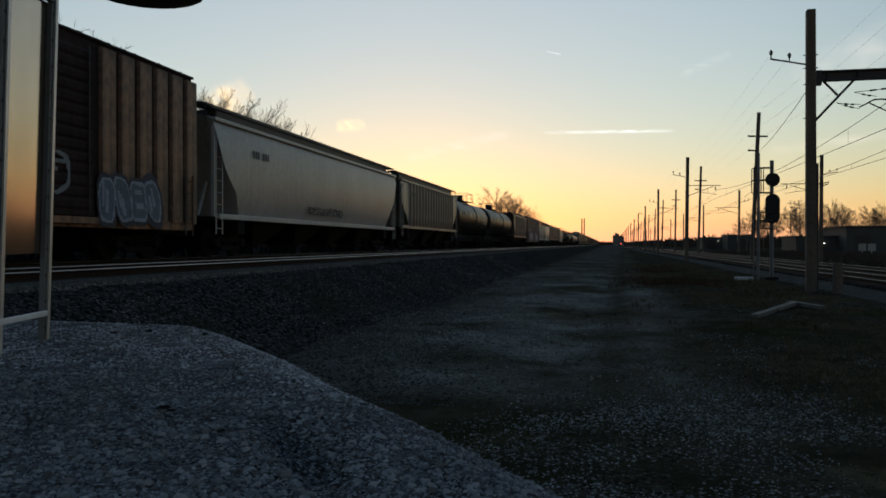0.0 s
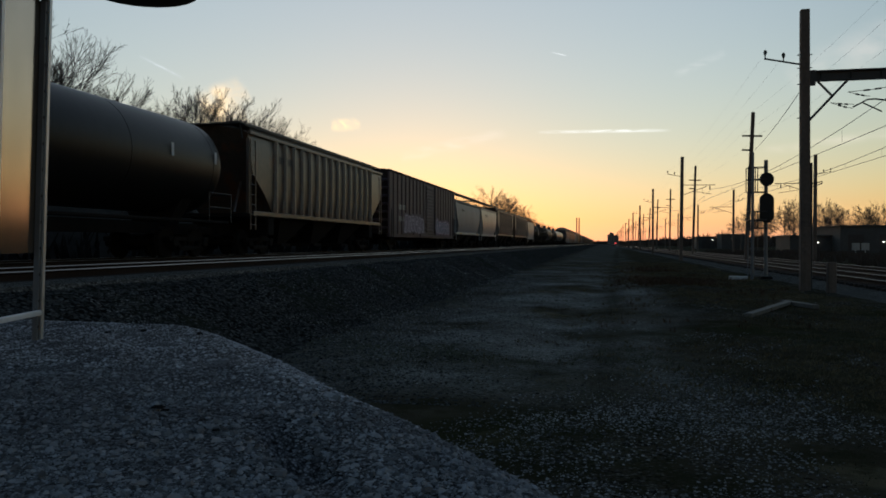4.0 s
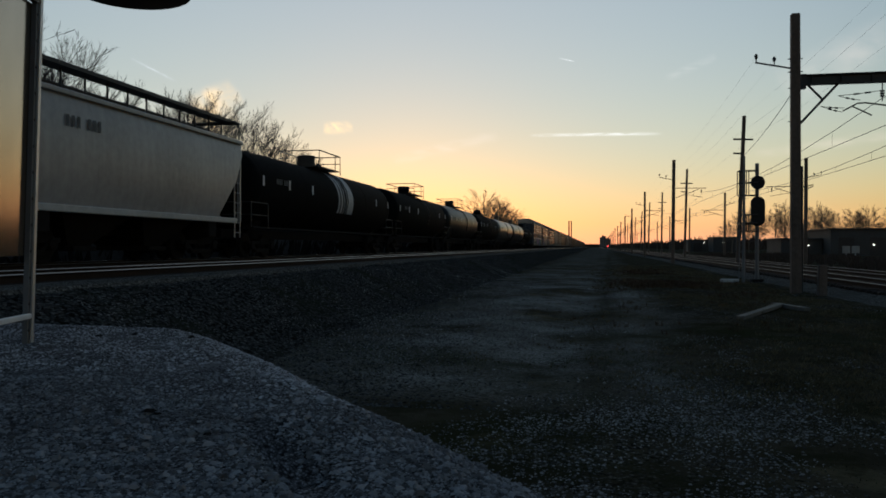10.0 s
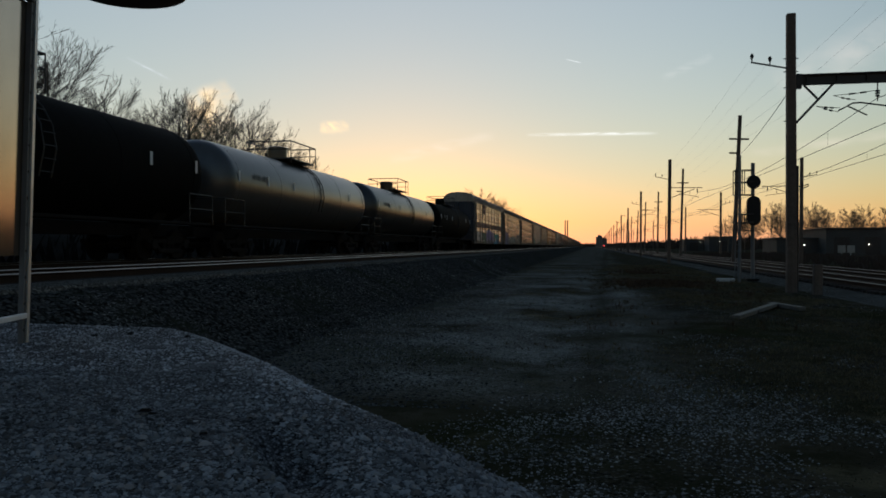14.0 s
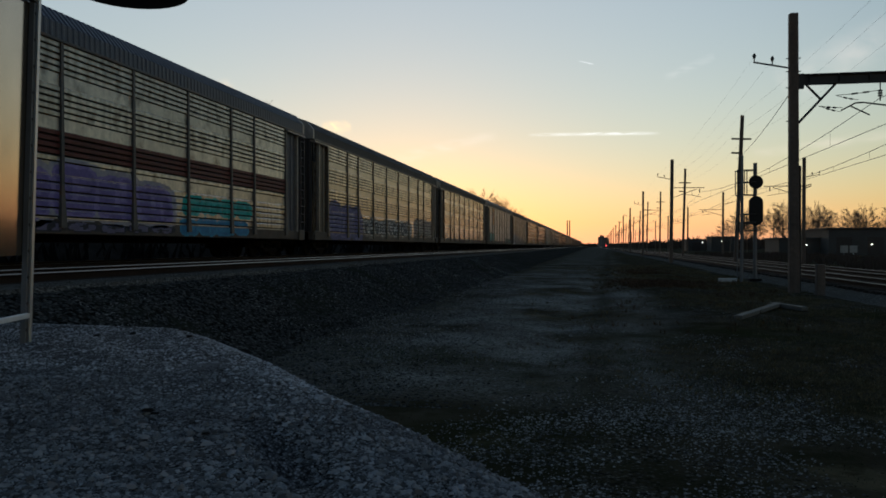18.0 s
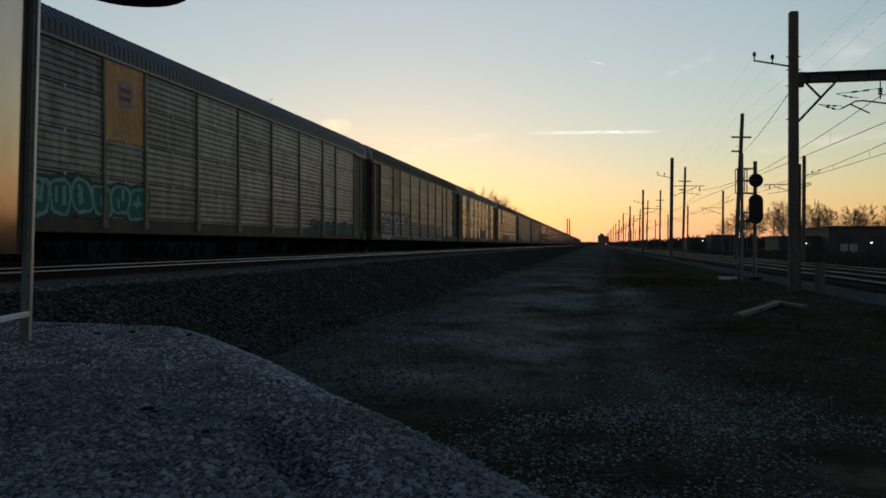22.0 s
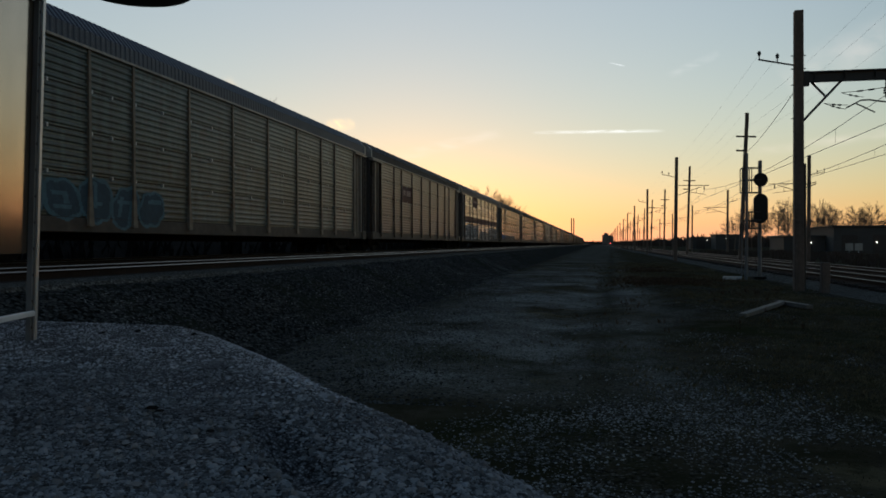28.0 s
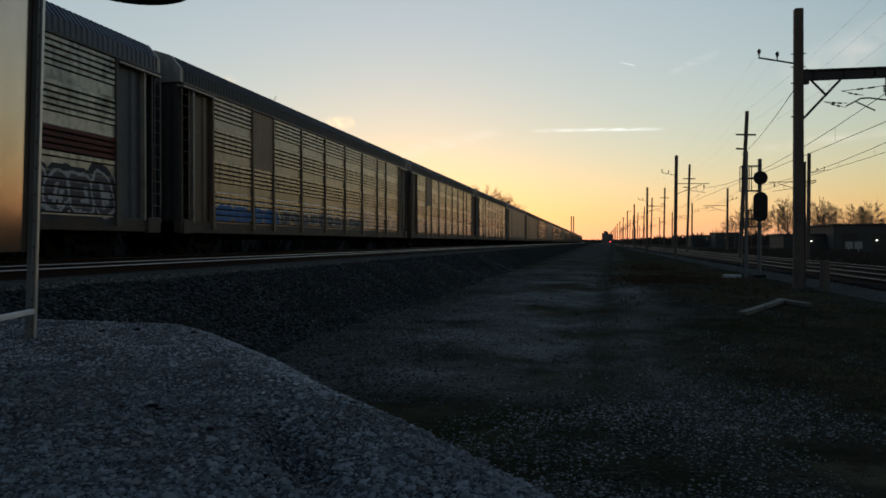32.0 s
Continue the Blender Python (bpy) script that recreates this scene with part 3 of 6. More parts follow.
def train_car(name, q0, q1, label, category):
    """An Empty on the rails at the middle of a wagon whose body reaches from q0 to q1 along the train."""
    t = thing(name, pose(TRAIN_X, (q0 + q1) / 2, RAIL_Z), label, category, "wagons of the freight train")
    CARS.append((t, (q0 + q1) / 2))
    return t


hop_post = material("hopper_post_paint", (0.16, 0.15, 0.14), 0.35, dark=(0.08, 0.075, 0.07), grain=6, patch=0.6, streak=0.3, rust=RUST, rust_amount=0.1)
# pale colour stands in for light that the smooth hoppers' sills catch
hop_sill_lit = material("sill_lit_pale", (0.45, 0.45, 0.43), 0.5, dark=(0.28, 0.28, 0.265), grain=6, patch=0.6, streak=0.2)
WHEEL = Shape()
for sx in (-0.7525, 0.7525):
    WHEEL.disc(sx, 0, 0.46, 0.46, 0.13, "x", 18)
    WHEEL.disc(sx - math.copysign(0.07, sx), 0, 0.46, 0.485, 0.03, "x", 18)
WHEEL.tube([(-0.95, 0, 0.46), (0.95, 0, 0.46)], 0.085, n=8)
WHEEL = WHEEL.mesh("wheelset", grime)
FRAME = Shape()
for sx in (-1.0, 1.0):
    FRAME.prism([(sx - 0.08, 0.5), (sx + 0.08, 0.5), (sx + 0.08, 0.62), (sx - 0.08, 0.62)], -1.15, 1.15)
    FRAME.box(sx - 0.09, sx + 0.09, -0.55, 0.55, 0.2, 0.34, bevel=0.03)
    for sy in (-1, 1):
        FRAME.loft([[(sx - 0.08, sy * 0.5, 0.2), (sx + 0.08, sy * 0.5, 0.2), (sx + 0.08, sy * 0.5, 0.34), (sx - 0.08, sy * 0.5, 0.34)],
                    [(sx - 0.08, sy * 0.8, 0.5), (sx + 0.08, sy * 0.8, 0.5), (sx + 0.08, sy * 0.8, 0.62), (sx - 0.08, sy * 0.8, 0.62)]])
        FRAME.disc(sx, sy * 0.87, 0.46, 0.15, 0.26, "x", 10)
    for k in (-0.22, 0, 0.22):
        FRAME.tube([(sx, k, 0.34), (sx, k, 0.52)], 0.07, n=8)
FRAME.box(-1.1, 1.1, -0.2, 0.2, 0.45, 0.7, bevel=0.04)
FRAME = FRAME.mesh("side_frames", grime)
COUPLER = Shape().box(-0.1, 0.1, -0.45, 0.3, 0.72, 0.95, bevel=0.03).box(-0.2, 0.2, 0.25, 0.62, 0.7, 0.98, bevel=0.06).mesh("coupler", grime)


def running_gear(t, half, inset=2.0):
    for sy in (-1, 1):
        b = part("bogie", FRAME, grime, t, m=pose(0, sy * (half - inset), 0))
        for w in (-0.87, 0.87):
            part("wheelset", WHEEL, grime, b, m=pose(0, w, 0))
        part("coupler", COUPLER, grime, t, m=pose(0, sy * half, 0, 0, 0, 0 if sy > 0 else 180))


def ladder(t, x, y, z0, z1, mat, w=0.4, n=7):
    s = Shape()
    for d in (-w / 2, w / 2):
        s.tube([(x, y + d, z0), (x, y + d, z1)], 0.022, n=5)
    for i in range(n):
        z = z0 + (z1 - z0) * (i + 0.5) / n
        s.tube([(x, y - w / 2, z), (x, y + w / 2, z)], 0.014, n=5)
    return part("ladder", s, mat, t)


GRAFFITI = {}


def paint_of(rgb):
    if rgb not in GRAFFITI:
        GRAFFITI[rgb] = material("spray_paint", rgb, 0.75, grain=9, patch=2.5, dark=tuple(c * 0.55 for c in rgb))
    return GRAFFITI[rgb]


def graffiti(t, x, y0, y1, z0, z1, fill, line, seed, letters=5, bands=None, cloud=None):
    """Sprayed blocks that form no letter, each with an outline and inner strokes, laid on in thin runs that leave open
    the gaps between the given bands of height. bands: (bottom, top) or (bottom, top, face)."""
    r = random.Random(seed)
    w, h, mid = (y1 - y0) / letters, z1 - z0, (z0 + z1) / 2
    blocks = []
    for i in range(letters):
        a, b = w * r.uniform(0.46, 0.58), h * r.uniform(0.4, 0.5)
        strokes = [(r.uniform(-0.45, 0.45) * a, r.uniform(-0.35, 0.35) * b, r.uniform(0.05, 0.12) * a + 0.02, r.uniform(0.3, 0.6) * b) if r.random() < 0.6 else
                   (r.uniform(-0.3, 0.3) * a, r.uniform(-0.5, 0.5) * b, r.uniform(0.3, 0.6) * a, r.uniform(0.05, 0.1) * b + 0.015) for _ in range(r.choice((2, 3)))]
        blocks.append((y0 + (i + 0.5) * w, mid + r.uniform(-0.07, 0.07) * h, a, b, r.uniform(-0.3, 0.3), r.uniform(2.2, 4.0), strokes))
    runs = []
    for band in bands or [(0.6, 5.6)]:
        n = max(1, int((band[1] - band[0]) / 0.03))
        runs += [(band[0] + (band[1] - band[0]) * i / n, band[0] + (band[1] - band[0]) * (i + 1) / n, band[2] if len(band) > 2 else x) for i in range(n)]
    ny = int((y1 - y0 + w) / 0.04)
    ys = np.linspace(y0 - 0.5 * w, y1 + 0.5 * w, ny)
    shapes = {1: Shape(), 2: Shape(), 3: Shape()}
    for a, b, face in runs:
        zz = (a + b) / 2
        if b < z0 - 0.2 * h or a > z1 + 0.2 * h:
            continue
        kind = np.zeros(ny, int)
        for cy, cz, ba, bb, shear, power, strokes in blocks:
            u, v = ys - cy - shear * (zz - cz), zz - cz
            d = (np.abs(u) / ba) ** power + (abs(v) / bb) ** power + 0.12 * np.sin(ys * 11 + zz * 8 + cy)
            if cloud:
                kind[(kind == 0) & (d < 2.0)] = 1
            if fill:
                kind[d < 1.0] = 2
            rim = (d > 1 - 0.5 * min(1.0, (0.12 if fill else 0.26) * power / bb)) & (d < 1.05)
            for su, sv, hu, hv in strokes:
                rim |= (np.abs(u - su) < hu) & (abs(v - sv) < hv) & (d < 1)
            kind[rim] = 3
        k0 = 0
        for k in range(1, ny + 1):
            if k == ny or kind[k] != kind[k0]:
                if kind[k0]:
                    q0, q1 = ys[k0] - 0.02, ys[k - 1] + 0.02
                    shapes[kind[k0]].face([(face + 0.002, q0, a), (face + 0.002, q1, a), (face + 0.002, q1, b), (face + 0.002, q0, b)])
                k0 = k
    for kind, name, colour, lab in ((1, "graffiti_cloud", cloud, "patchy sprayed ground"), (2, "graffiti_fill", fill, "sprayed fill of the graffiti"), (3, "graffiti_outline", line, "sprayed graffiti outlines")):
        if shapes[kind].f:
            part(name, shapes[kind], paint_of(tuple(round(c, 3) for c in colour)), t, lab, kind="stuff")


def lettering(t, x, y, z, h, n, mat, gap=None):
    """Reporting marks as plain bars of their size."""
    s = Shape()
    for i in range(n):
        if gap is not None and i == gap:
            continue
        yy = y + i * h * 0.75
        s.box(x + 0.002, x + 0.006, yy, yy + h * 0.42, z, z + h)
    part("lettering", s, mat, t, "stencilled marks", kind="stuff")


# dark for roof and door; on the side sheets it paints groove shade
box_dark_and_shade = material("groove_shade_and_dark_roof", (0.04, 0.025, 0.022), 0.85, dark=(0.018, 0.012, 0.011), grain=6, patch=0.5, streak=0.5, spec=0.2)


def boxcar(q0, q1, label, paint, height, ribs, door=None, plug=None, tags=()):
    h = (q1 - q0) / 2
    t = train_car("boxcar", q0, q1, label, "boxcar")
    W, z0, z1 = 1.52, 1.0, height - 0.16
    s = Shape()
    s.box(-W, W, -h, h, z0, z1, bevel=0.02)
    part("body", s, box_dark_and_shade, t, "grooved side sheets, darkened as shade between the posts")
    s = Shape()
    s.prism([(-W - 0.05, z1), (W + 0.05, z1), (W + 0.05, z1 + 0.06), (0.4, height), (-0.4, height), (-W - 0.05, z1 + 0.06)], -h - 0.03, h + 0.03)
    for k in range(int(2 * h / 1.1)):
        y = -h + 0.6 + k * 1.1
        s.prism([(-W, z1 + 0.06), (W, z1 + 0.06), (W, z1 + 0.095), (0.4, height + 0.035), (-0.4, height + 0.035), (-W, z1 + 0.095)], y, y + 0.09)
    part("roof", s, box_dark_and_shade, t, "ridged steel roof")
    s = Shape().box(W - 0.16, W + 0.03, -h, h, z0 - 0.2, z0 + 0.04, bevel=0.015)
    s.box(-W - 0.03, -W + 0.16, -h, h, z0 - 0.2, z0 + 0.04)
    part("side_sill", s, paint, t)
    wide = 0.4 * 2 * h / ribs
    rib = Shape().loft([[(W - 0.01, -wide, z0), (W + 0.085, 0.04 - wide, z0), (W + 0.085, wide - 0.04, z0), (W - 0.01, wide, z0)],
                        [(W - 0.01, -wide, z1 - 0.1), (W + 0.085, 0.04 - wide, z1 - 0.1), (W + 0.085, wide - 0.04, z1 - 0.1), (W - 0.01, wide, z1 - 0.1)]]).mesh("side_post", paint)
    for i in range(ribs):
        y = -h + 0.12 + (2 * h - 0.24) * i / (ribs - 1)
        if door and door[0] - 0.05 < y < door[1] + 0.05:
            continue
        part("side_post", rib, paint, t, m=pose(0, y, 0))
    if door:
        y0, y1 = door
        d = Shape().box(W + 0.01, W + 0.07, y0, y1, z0 + 0.08, z1 - 0.12)
        nr = 14
        dd = part("door", d, plug or paint, t, "ribbed sliding door")
        for k in range(nr):
            z = z0 + 0.2 + k * (z1 - z0 - 0.5) / nr
            part("door_rib", Shape().prism([(W + 0.07, z), (W + 0.11, z + 0.08), (W + 0.11, z + 0.2), (W + 0.07, z + 0.28)], y0 + 0.08, y1 - 0.08), plug or paint, dd)
        for y in (y0 + 0.25, y1 - 0.25):
            part("lock_rod", Shape().tube([(W + 0.14, y, z0 + 0.15), (W + 0.14, y, z1 - 0.2)], 0.02, n=6), dark_steel, dd)
        part("door_track", Shape().box(W, W + 0.14, y0 - 1.6, y1 + 0.1, z0 - 0.12, z0 + 0.04, bevel=0.01), paint, t)
    for e in (-1, 1):
        for k in range(7):
            z = z0 + 0.25 + k * (z1 - z0 - 0.4) / 7
            part("end_rib", Shape().box(-W + 0.1, W - 0.1, e * h - 0.05, e * h + 0.05, z, z + 0.16, bevel=0.04), paint, t)
    ladder(t, W + 0.11, h - 0.32, z0 - 0.35, z0 + 1.4, dark_steel, n=5)
    ladder(t, W + 0.11, -h + 0.32, z0 - 0.35, z0 + 1.4, dark_steel, n=5)
    part("centre_sill", Shape().box(-0.35, 0.35, -h + 0.3, h - 0.3, 0.62, 1.0), grime, t)
    running_gear(t, h)
    return t


def hopper(q0, q1, label, paint, height, ribs=0, bays=3, stripes=False, walk_h=0.52, cut=1.9):
    """A covered hopper: side sheets that end in slanted corners, open end platforms, discharge chutes, roof hatches and a running board."""
    h = (q1 - q0) / 2
    t = train_car("covered_hopper", q0, q1, label, "covered hopper")
    W, z0, z1 = 1.56, 1.5 if ribs else 1.32, height
    zc = z0 + 0.48 * (z1 - z0)
    # body ring (x, z): rounded side when smooth
    bulge = 0.0 if ribs else 0.07
    prof = [(W - 0.1, z0), (W + bulge * 0.8, z0 + 0.5 * (zc - z0)), (W + bulge, zc), (W + bulge * 0.7, z1 - 0.5), (W - 0.05, z1 - 0.08), (W - 0.22, z1 + 0.02), (0, z1 + 0.26)]
    ring = prof + [(-x, z) for x, z in reversed(prof[:-1])]

    def end_y(z, e):
        # the bottom corners of the body are drawn in along the slope sheets
        if z <= zc:
            return e * (h - cut * (0.35 + 0.65 * (1 - max(0, (z - z0) / (zc - z0)) ** 1.4)) if ribs == 0 else h - 0.35 - cut * (1 - ((z - z0) / (zc - z0))))
        k = (z - zc) / (z1 - zc)
        return e * (h - (cut * 0.35 * max(0, 1 - k) ** 1.6 if ribs == 0 else 0.35 * max(0, 1 - k)))
    rings = [[(x, end_y(z, e) * f, z) for x, z in ring] for e, f in ((-1, 1), (-1, 0.5), (1, 0.5), (1, 1))]
    part("body", Shape().loft(rings), paint, t, smooth=True)
    part("top_chord", Shape().box(W - 0.12, W + 0.06, -h + 0.05, h - 0.05, z1 - 0.14, z1 - 0.02, bevel=0.02), paint, t)
    part("side_sill", Shape().box(W - 0.16, W + 0.02, -h + 0.4, h - 0.4, z0 - 0.12, z0 + 0.05, bevel=0.02).box(-W, -W + 0.16, -h + 0.4, h - 0.4, z0 - 0.12, z0 + 0.05), paint if ribs else hop_sill_lit, t)
    if ribs:
        zr0, zr1 = z0 + 0.05, z1 - 0.14
        full = Shape().loft([[(W - 0.04, -0.09, zr0), (W + 0.1, -0.035, zr0), (W + 0.1, 0.035, zr0), (W - 0.04, 0.09, zr0)],
                             [(W - 0.04, -0.09, zr1), (W + 0.1, -0.035, zr1), (W + 0.1, 0.035, zr1), (W - 0.04, 0.09, zr1)]]).mesh("side_post", hop_post)
        for i in range(ribs):
            part("side_post", full, hop_post, t, m=pose(0, -h + cut + 0.35 + (2 * (h - cut) - 0.7) * i / (ribs - 1), 0))
    # end platform, corner posts and slope sheets
    for e in (-1, 1):
        part("end_platform", Shape().box(-W + 0.1, W - 0.06, min(e * h, e * (h - 1.6)), max(e * h, e * (h - 1.6)), z0 - 0.16, z0 - 0.04), grime, t)
        for sx in (-1, 1):
            part("corner_post", Shape().box(sx * (W - 0.06) - 0.05, sx * (W - 0.06) + 0.05, e * (h - 0.12) - 0.05, e * (h - 0.12) + 0.05, z0 - 0.05, z1 - 0.25), paint, t)
        ladder(t, W, e * (h - 0.38), z0 - 0.6, z1 - 0.3, paint, n=9)
        for sx in (-1, 1):
            part("end_brace", Shape().tube([(sx * 0.9, e * (h - 0.25), z0), (sx * 0.6, e * (h - cut * 0.8), zc)], 0.05, n=5), paint, t)
        part("bolster", Shape().box(-W + 0.05, W - 0.05, e * (h - 2.0) - 0.25, e * (h - 2.0) + 0.25, 0.72, z0 - 0.05, bevel=0.03), grime, t)
    part("centre_sill", Shape().box(-0.3, 0.3, -h + 0.3, h - 0.3, 0.72, 1.1), grime, t)
    span = 2 * (h - cut - 1.0)
    for b in range(bays):
        cy, w = -span / 2 + span * (b + 0.5) / bays, span / bays
        s = Shape().loft([[(-W + 0.12, cy - w * 0.47, z0 + 0.02), (W - 0.12, cy - w * 0.47, z0 + 0.02), (W - 0.12, cy + w * 0.47, z0 + 0.02), (-W + 0.12, cy + w * 0.47, z0 + 0.02)],
                          [(-0.75, cy - 0.4, 0.42), (0.75, cy - 0.4, 0.42), (0.75, cy + 0.4, 0.42), (-0.75, cy + 0.4, 0.42)]])
        s.box(-0.95, 0.95, cy - 0.45, cy + 0.45, 0.3, 0.42, bevel=0.02)
        part("discharge_chute", s, grime, t)
    # roof: hatches and raised running board
    part("hatch_cover", Shape().box(*((-1.24, 1.24) if bays > 2 else (-0.8, 0.8)), -h + 0.8, h - 0.8, z1 + (0.0 if bays > 2 else 0.2), z1 + (max(0.34, walk_h - 0.01) if bays > 2 else 0.32), bevel=0.03), dark_steel, t, "dark trough hatch along the roof")
    s = Shape()
    for k in range(int(2 * h / 0.9)):
        y = -h + 0.5 + k * 0.9
        for sx in (-1, 1):
            s.box(sx * 1.05 - 0.02, sx * 1.05 + 0.02, y - 0.02, y + 0.02, z1 - 0.02, z1 + walk_h)
    part("walkway_bracket", s, dark_steel, t, kind="stuff")
    s = Shape()
    for sx in (-1, 1):
        s.box(sx * 1.05 - 0.24, sx * 1.05 + 0.24, -h - 0.15, h + 0.15, z1 + walk_h, z1 + walk_h + 0.1)
    for e in (-1, 1):
        s.box(-1.4, 1.4, e * h - 0.25, e * h + 0.25, z1 + walk_h + 0.002, z1 + walk_h + 0.045)
        s.tube([(1.29, e * (h + 0.1), z1 + walk_h + 0.02), (1.35, e * (h + 0.18), z1 + walk_h - 0.05), (1.4, e * (h + 0.1), z1 - 0.3)], 0.025, n=5)
    part("running_board", s, dark_steel, t, "open steel roof walkway")
    if stripes:
        bar = Shape()
        for i in range(5):
            y = -h + 2.0 + i * (2 * h - 4.2) / 4
            w = 0.9 if i in (0, 4) else 0.3
            bar.box(W + 0.025, W + 0.034, y, y + w, z0 - 0.1, z0 + 0.03)
        part("reflector_strip", bar, yellow_paint, t, "yellow reflective strips")
    lettering(t, W + bulge + 0.01, -h + 2.6, zc + 0.55, 0.26, 7, marking_grey, 3)
    running_gear(t, h, 2.0)
    return t


def tank_car(q0, q1, label, paint, radius=1.5, top=4.1, band=None, dome=True, placards=True, rail_h=0.75):
    h = (q1 - q0) / 2
    t = train_car("tank_car", q0, q1, label, "tank car")
    cz, n = top - radius, 40
    rings = []
    prof = [(0.0, 0.02), (0.06, 0.35), (0.2, 0.68), (0.38, 0.88), (0.6, 0.98), (0.85, 1.0)]
    ys = [(-h + d + 0.1, k) for d, k in prof] + [(h - d - 0.1, k) for d, k in reversed(prof)]
    for y, k in ys:
        rings.append([(radius * k * math.cos(2 * math.pi * j / n), y, cz + radius * k * math.sin(2 * math.pi * j / n)) for j in range(n)])
    part("tank", Shape().loft(rings), paint, t, smooth=True)
    for i in range(5):
        y = -h + 1.2 + (2 * h - 2.4) * i / 4
        weld = Shape().loft([[(radius * k * math.cos(2 * math.pi * j / n), y + d, cz + radius * k * math.sin(2 * math.pi * j / n)) for j in range(n)] for d, k in ((-0.02, 0.999), (-0.012, 1.004), (0.012, 1.004), (0.02, 0.999))], caps=False)
        part("weld_seam", weld, paint, t)
    if band:
        y0, y1, bm_ = band
        s = Shape()
        s.loft([[(radius * 1.0045 * math.cos(math.pi * j / 24 - 0.4), y, cz + radius * 1.0045 * math.sin(math.pi * j / 24 - 0.4)) for j in range(33)] for y in (y0, y1)], caps=False, closed=False)
        pb = part("painted_band", s, bm_, t, "broad pale painted band")
        for k in range(3):
            s = Shape()
            s.loft([[(radius * 1.007 * math.cos(math.pi * j / 24 - 0.4), y, cz + radius * 1.007 * math.sin(math.pi * j / 24 - 0.4)) for j in range(33)] for y in (y0 + 0.25 + k * 0.42, y0 + 0.4 + k * 0.42)], caps=False, closed=False)
            part("dark_stripe", s, paint, pb)
    # frame, saddles and walkway
    s = Shape().box(-0.33, 0.33, -h + 0.1, h - 0.1, 0.72, 1.05)
    part("underframe", s, grime, t)
    s = Shape()
    for sx in (-1, 1):
        s.box(sx * 1.3 - 0.2, sx * 1.3 + 0.2, -h + 0.2, h - 0.2, 1.06, 1.14, bevel=0.01)
    part("side_walkway", s, grime, t)
    for e in (-1, 1):
        part("saddle", Shape().loft([[(-0.4, e * (h - 2.0) - 0.3, 0.75), (0.4, e * (h - 2.0) - 0.3, 0.75), (0.4, e * (h - 2.0) + 0.3, 0.75), (-0.4, e * (h - 2.0) + 0.3, 0.75)],
                                     [(-1.2, e * (h - 2.0) - 0.3, cz - 0.8), (1.2, e * (h - 2.0) - 0.3, cz - 0.8), (1.2, e * (h - 2.0) + 0.3, cz - 0.8), (-1.2, e * (h - 2.0) + 0.3, cz - 0.8)]]), grime, t)
        s = Shape()
        for z in (1.55, 2.0):
            s.tube([(1.5, e * (h - 1.5), z), (1.5, e * (h - 0.05), z), (-1.5, e * (h - 0.05), z), (-1.5, e * (h - 1.5), z)], 0.02, n=5)
        for sx in (-1, 1):
            for y in (h - 1.5, h - 0.05):
                s.tube([(sx * 1.5, e * y, 1.1), (sx * 1.5, e * y, 2.0)], 0.02, n=5)
        part("end_handrail", s, dark_steel, t)
    # top platform with guard rail, manway and valve housing
    s = Shape().box(-0.95, 0.95, -1.5, 1.5, top + 0.0, top + 0.05)
    part("platform", s, dark_steel, t)
    s = Shape()
    for y in (-1.5, 1.5):
        s.tube([(1.0, y, top - 0.15), (1.0, y, top + rail_h), (-1.0, y, top + rail_h), (-1.0, y, top - 0.15)], 0.028, n=6)
        s.tube([(1.0, y, top + rail_h * 0.55), (-1.0, y, top + rail_h * 0.55)], 0.022, n=6)
    for sx in (-1, 1):
        s.tube([(sx, -1.5, top + rail_h), (sx, 1.5, top + rail_h)], 0.028, n=6)
        s.tube([(sx, 0.75, top - 0.1), (sx, 0.75, top + rail_h)], 0.022, n=6)
    part("guard_rail", s, dark_steel, t)
    if dome:
        part("valve_housing", Shape().disc(0, -0.55, top + 0.3, 0.42, 0.62, "z", 18), paint if not band else dark_steel, t, smooth=True)
    part("manway", Shape().disc(0, 0.6, top + 0.14, 0.33, 0.3, "z", 16), dark_steel, t)
    s = Shape()
    for d in (-0.2, 0.2):
        s.tube([(radius * math.cos(a) * 1.02 + 0.02, 0.95 + d, cz + radius * math.sin(a) * 1.02) for a in [radians(k) for k in (-25, 0, 20, 40, 60, 78)]], 0.02, n=5)
    for k in range(9):
        a = radians(-20 + k * 11)
        s.tube([(radius * math.cos(a) * 1.03 + 0.02, 0.75, cz + radius * math.sin(a) * 1.03), (radius * math.cos(a) * 1.03 + 0.02, 1.15, cz + radius * math.sin(a) * 1.03)], 0.014, n=5)
    part("side_ladder", s, dark_steel, t)
    if placards:
        for k, y in enumerate((-h + 1.1, -h + 3.6, -h + 6.2, h - 3.6, h - 1.1)):
            s = Shape().box(radius * 1.002, radius * 1.002 + 0.012, y - 0.06, y + 0.06, cz + 0.05, cz + 0.42)
            part("reflector", s, white_paint, t, "pale vertical reflector")
    lettering(t, radius + 0.006, -h + 2.3, cz + 0.2, 0.2, 9, marking_grey, 4)
    running_gear(t, h, 1.9)
    return t


# panels of the car carriers: pressed steel with rows of slots, or framed sheets with soft ribs
RACK_W, RACK_Z0, RACK_Z1 = 1.56, 1.03, 5.03
BAY_WIDTHS = [2.9, 1.8, 2.82, 2.82, 2.82, 2.82, 2.82, 1.8, 2.9]
ROWS = 4
ROW_H = (RACK_Z1 - RACK_Z0) / ROWS
RACK_HALF = 13.7


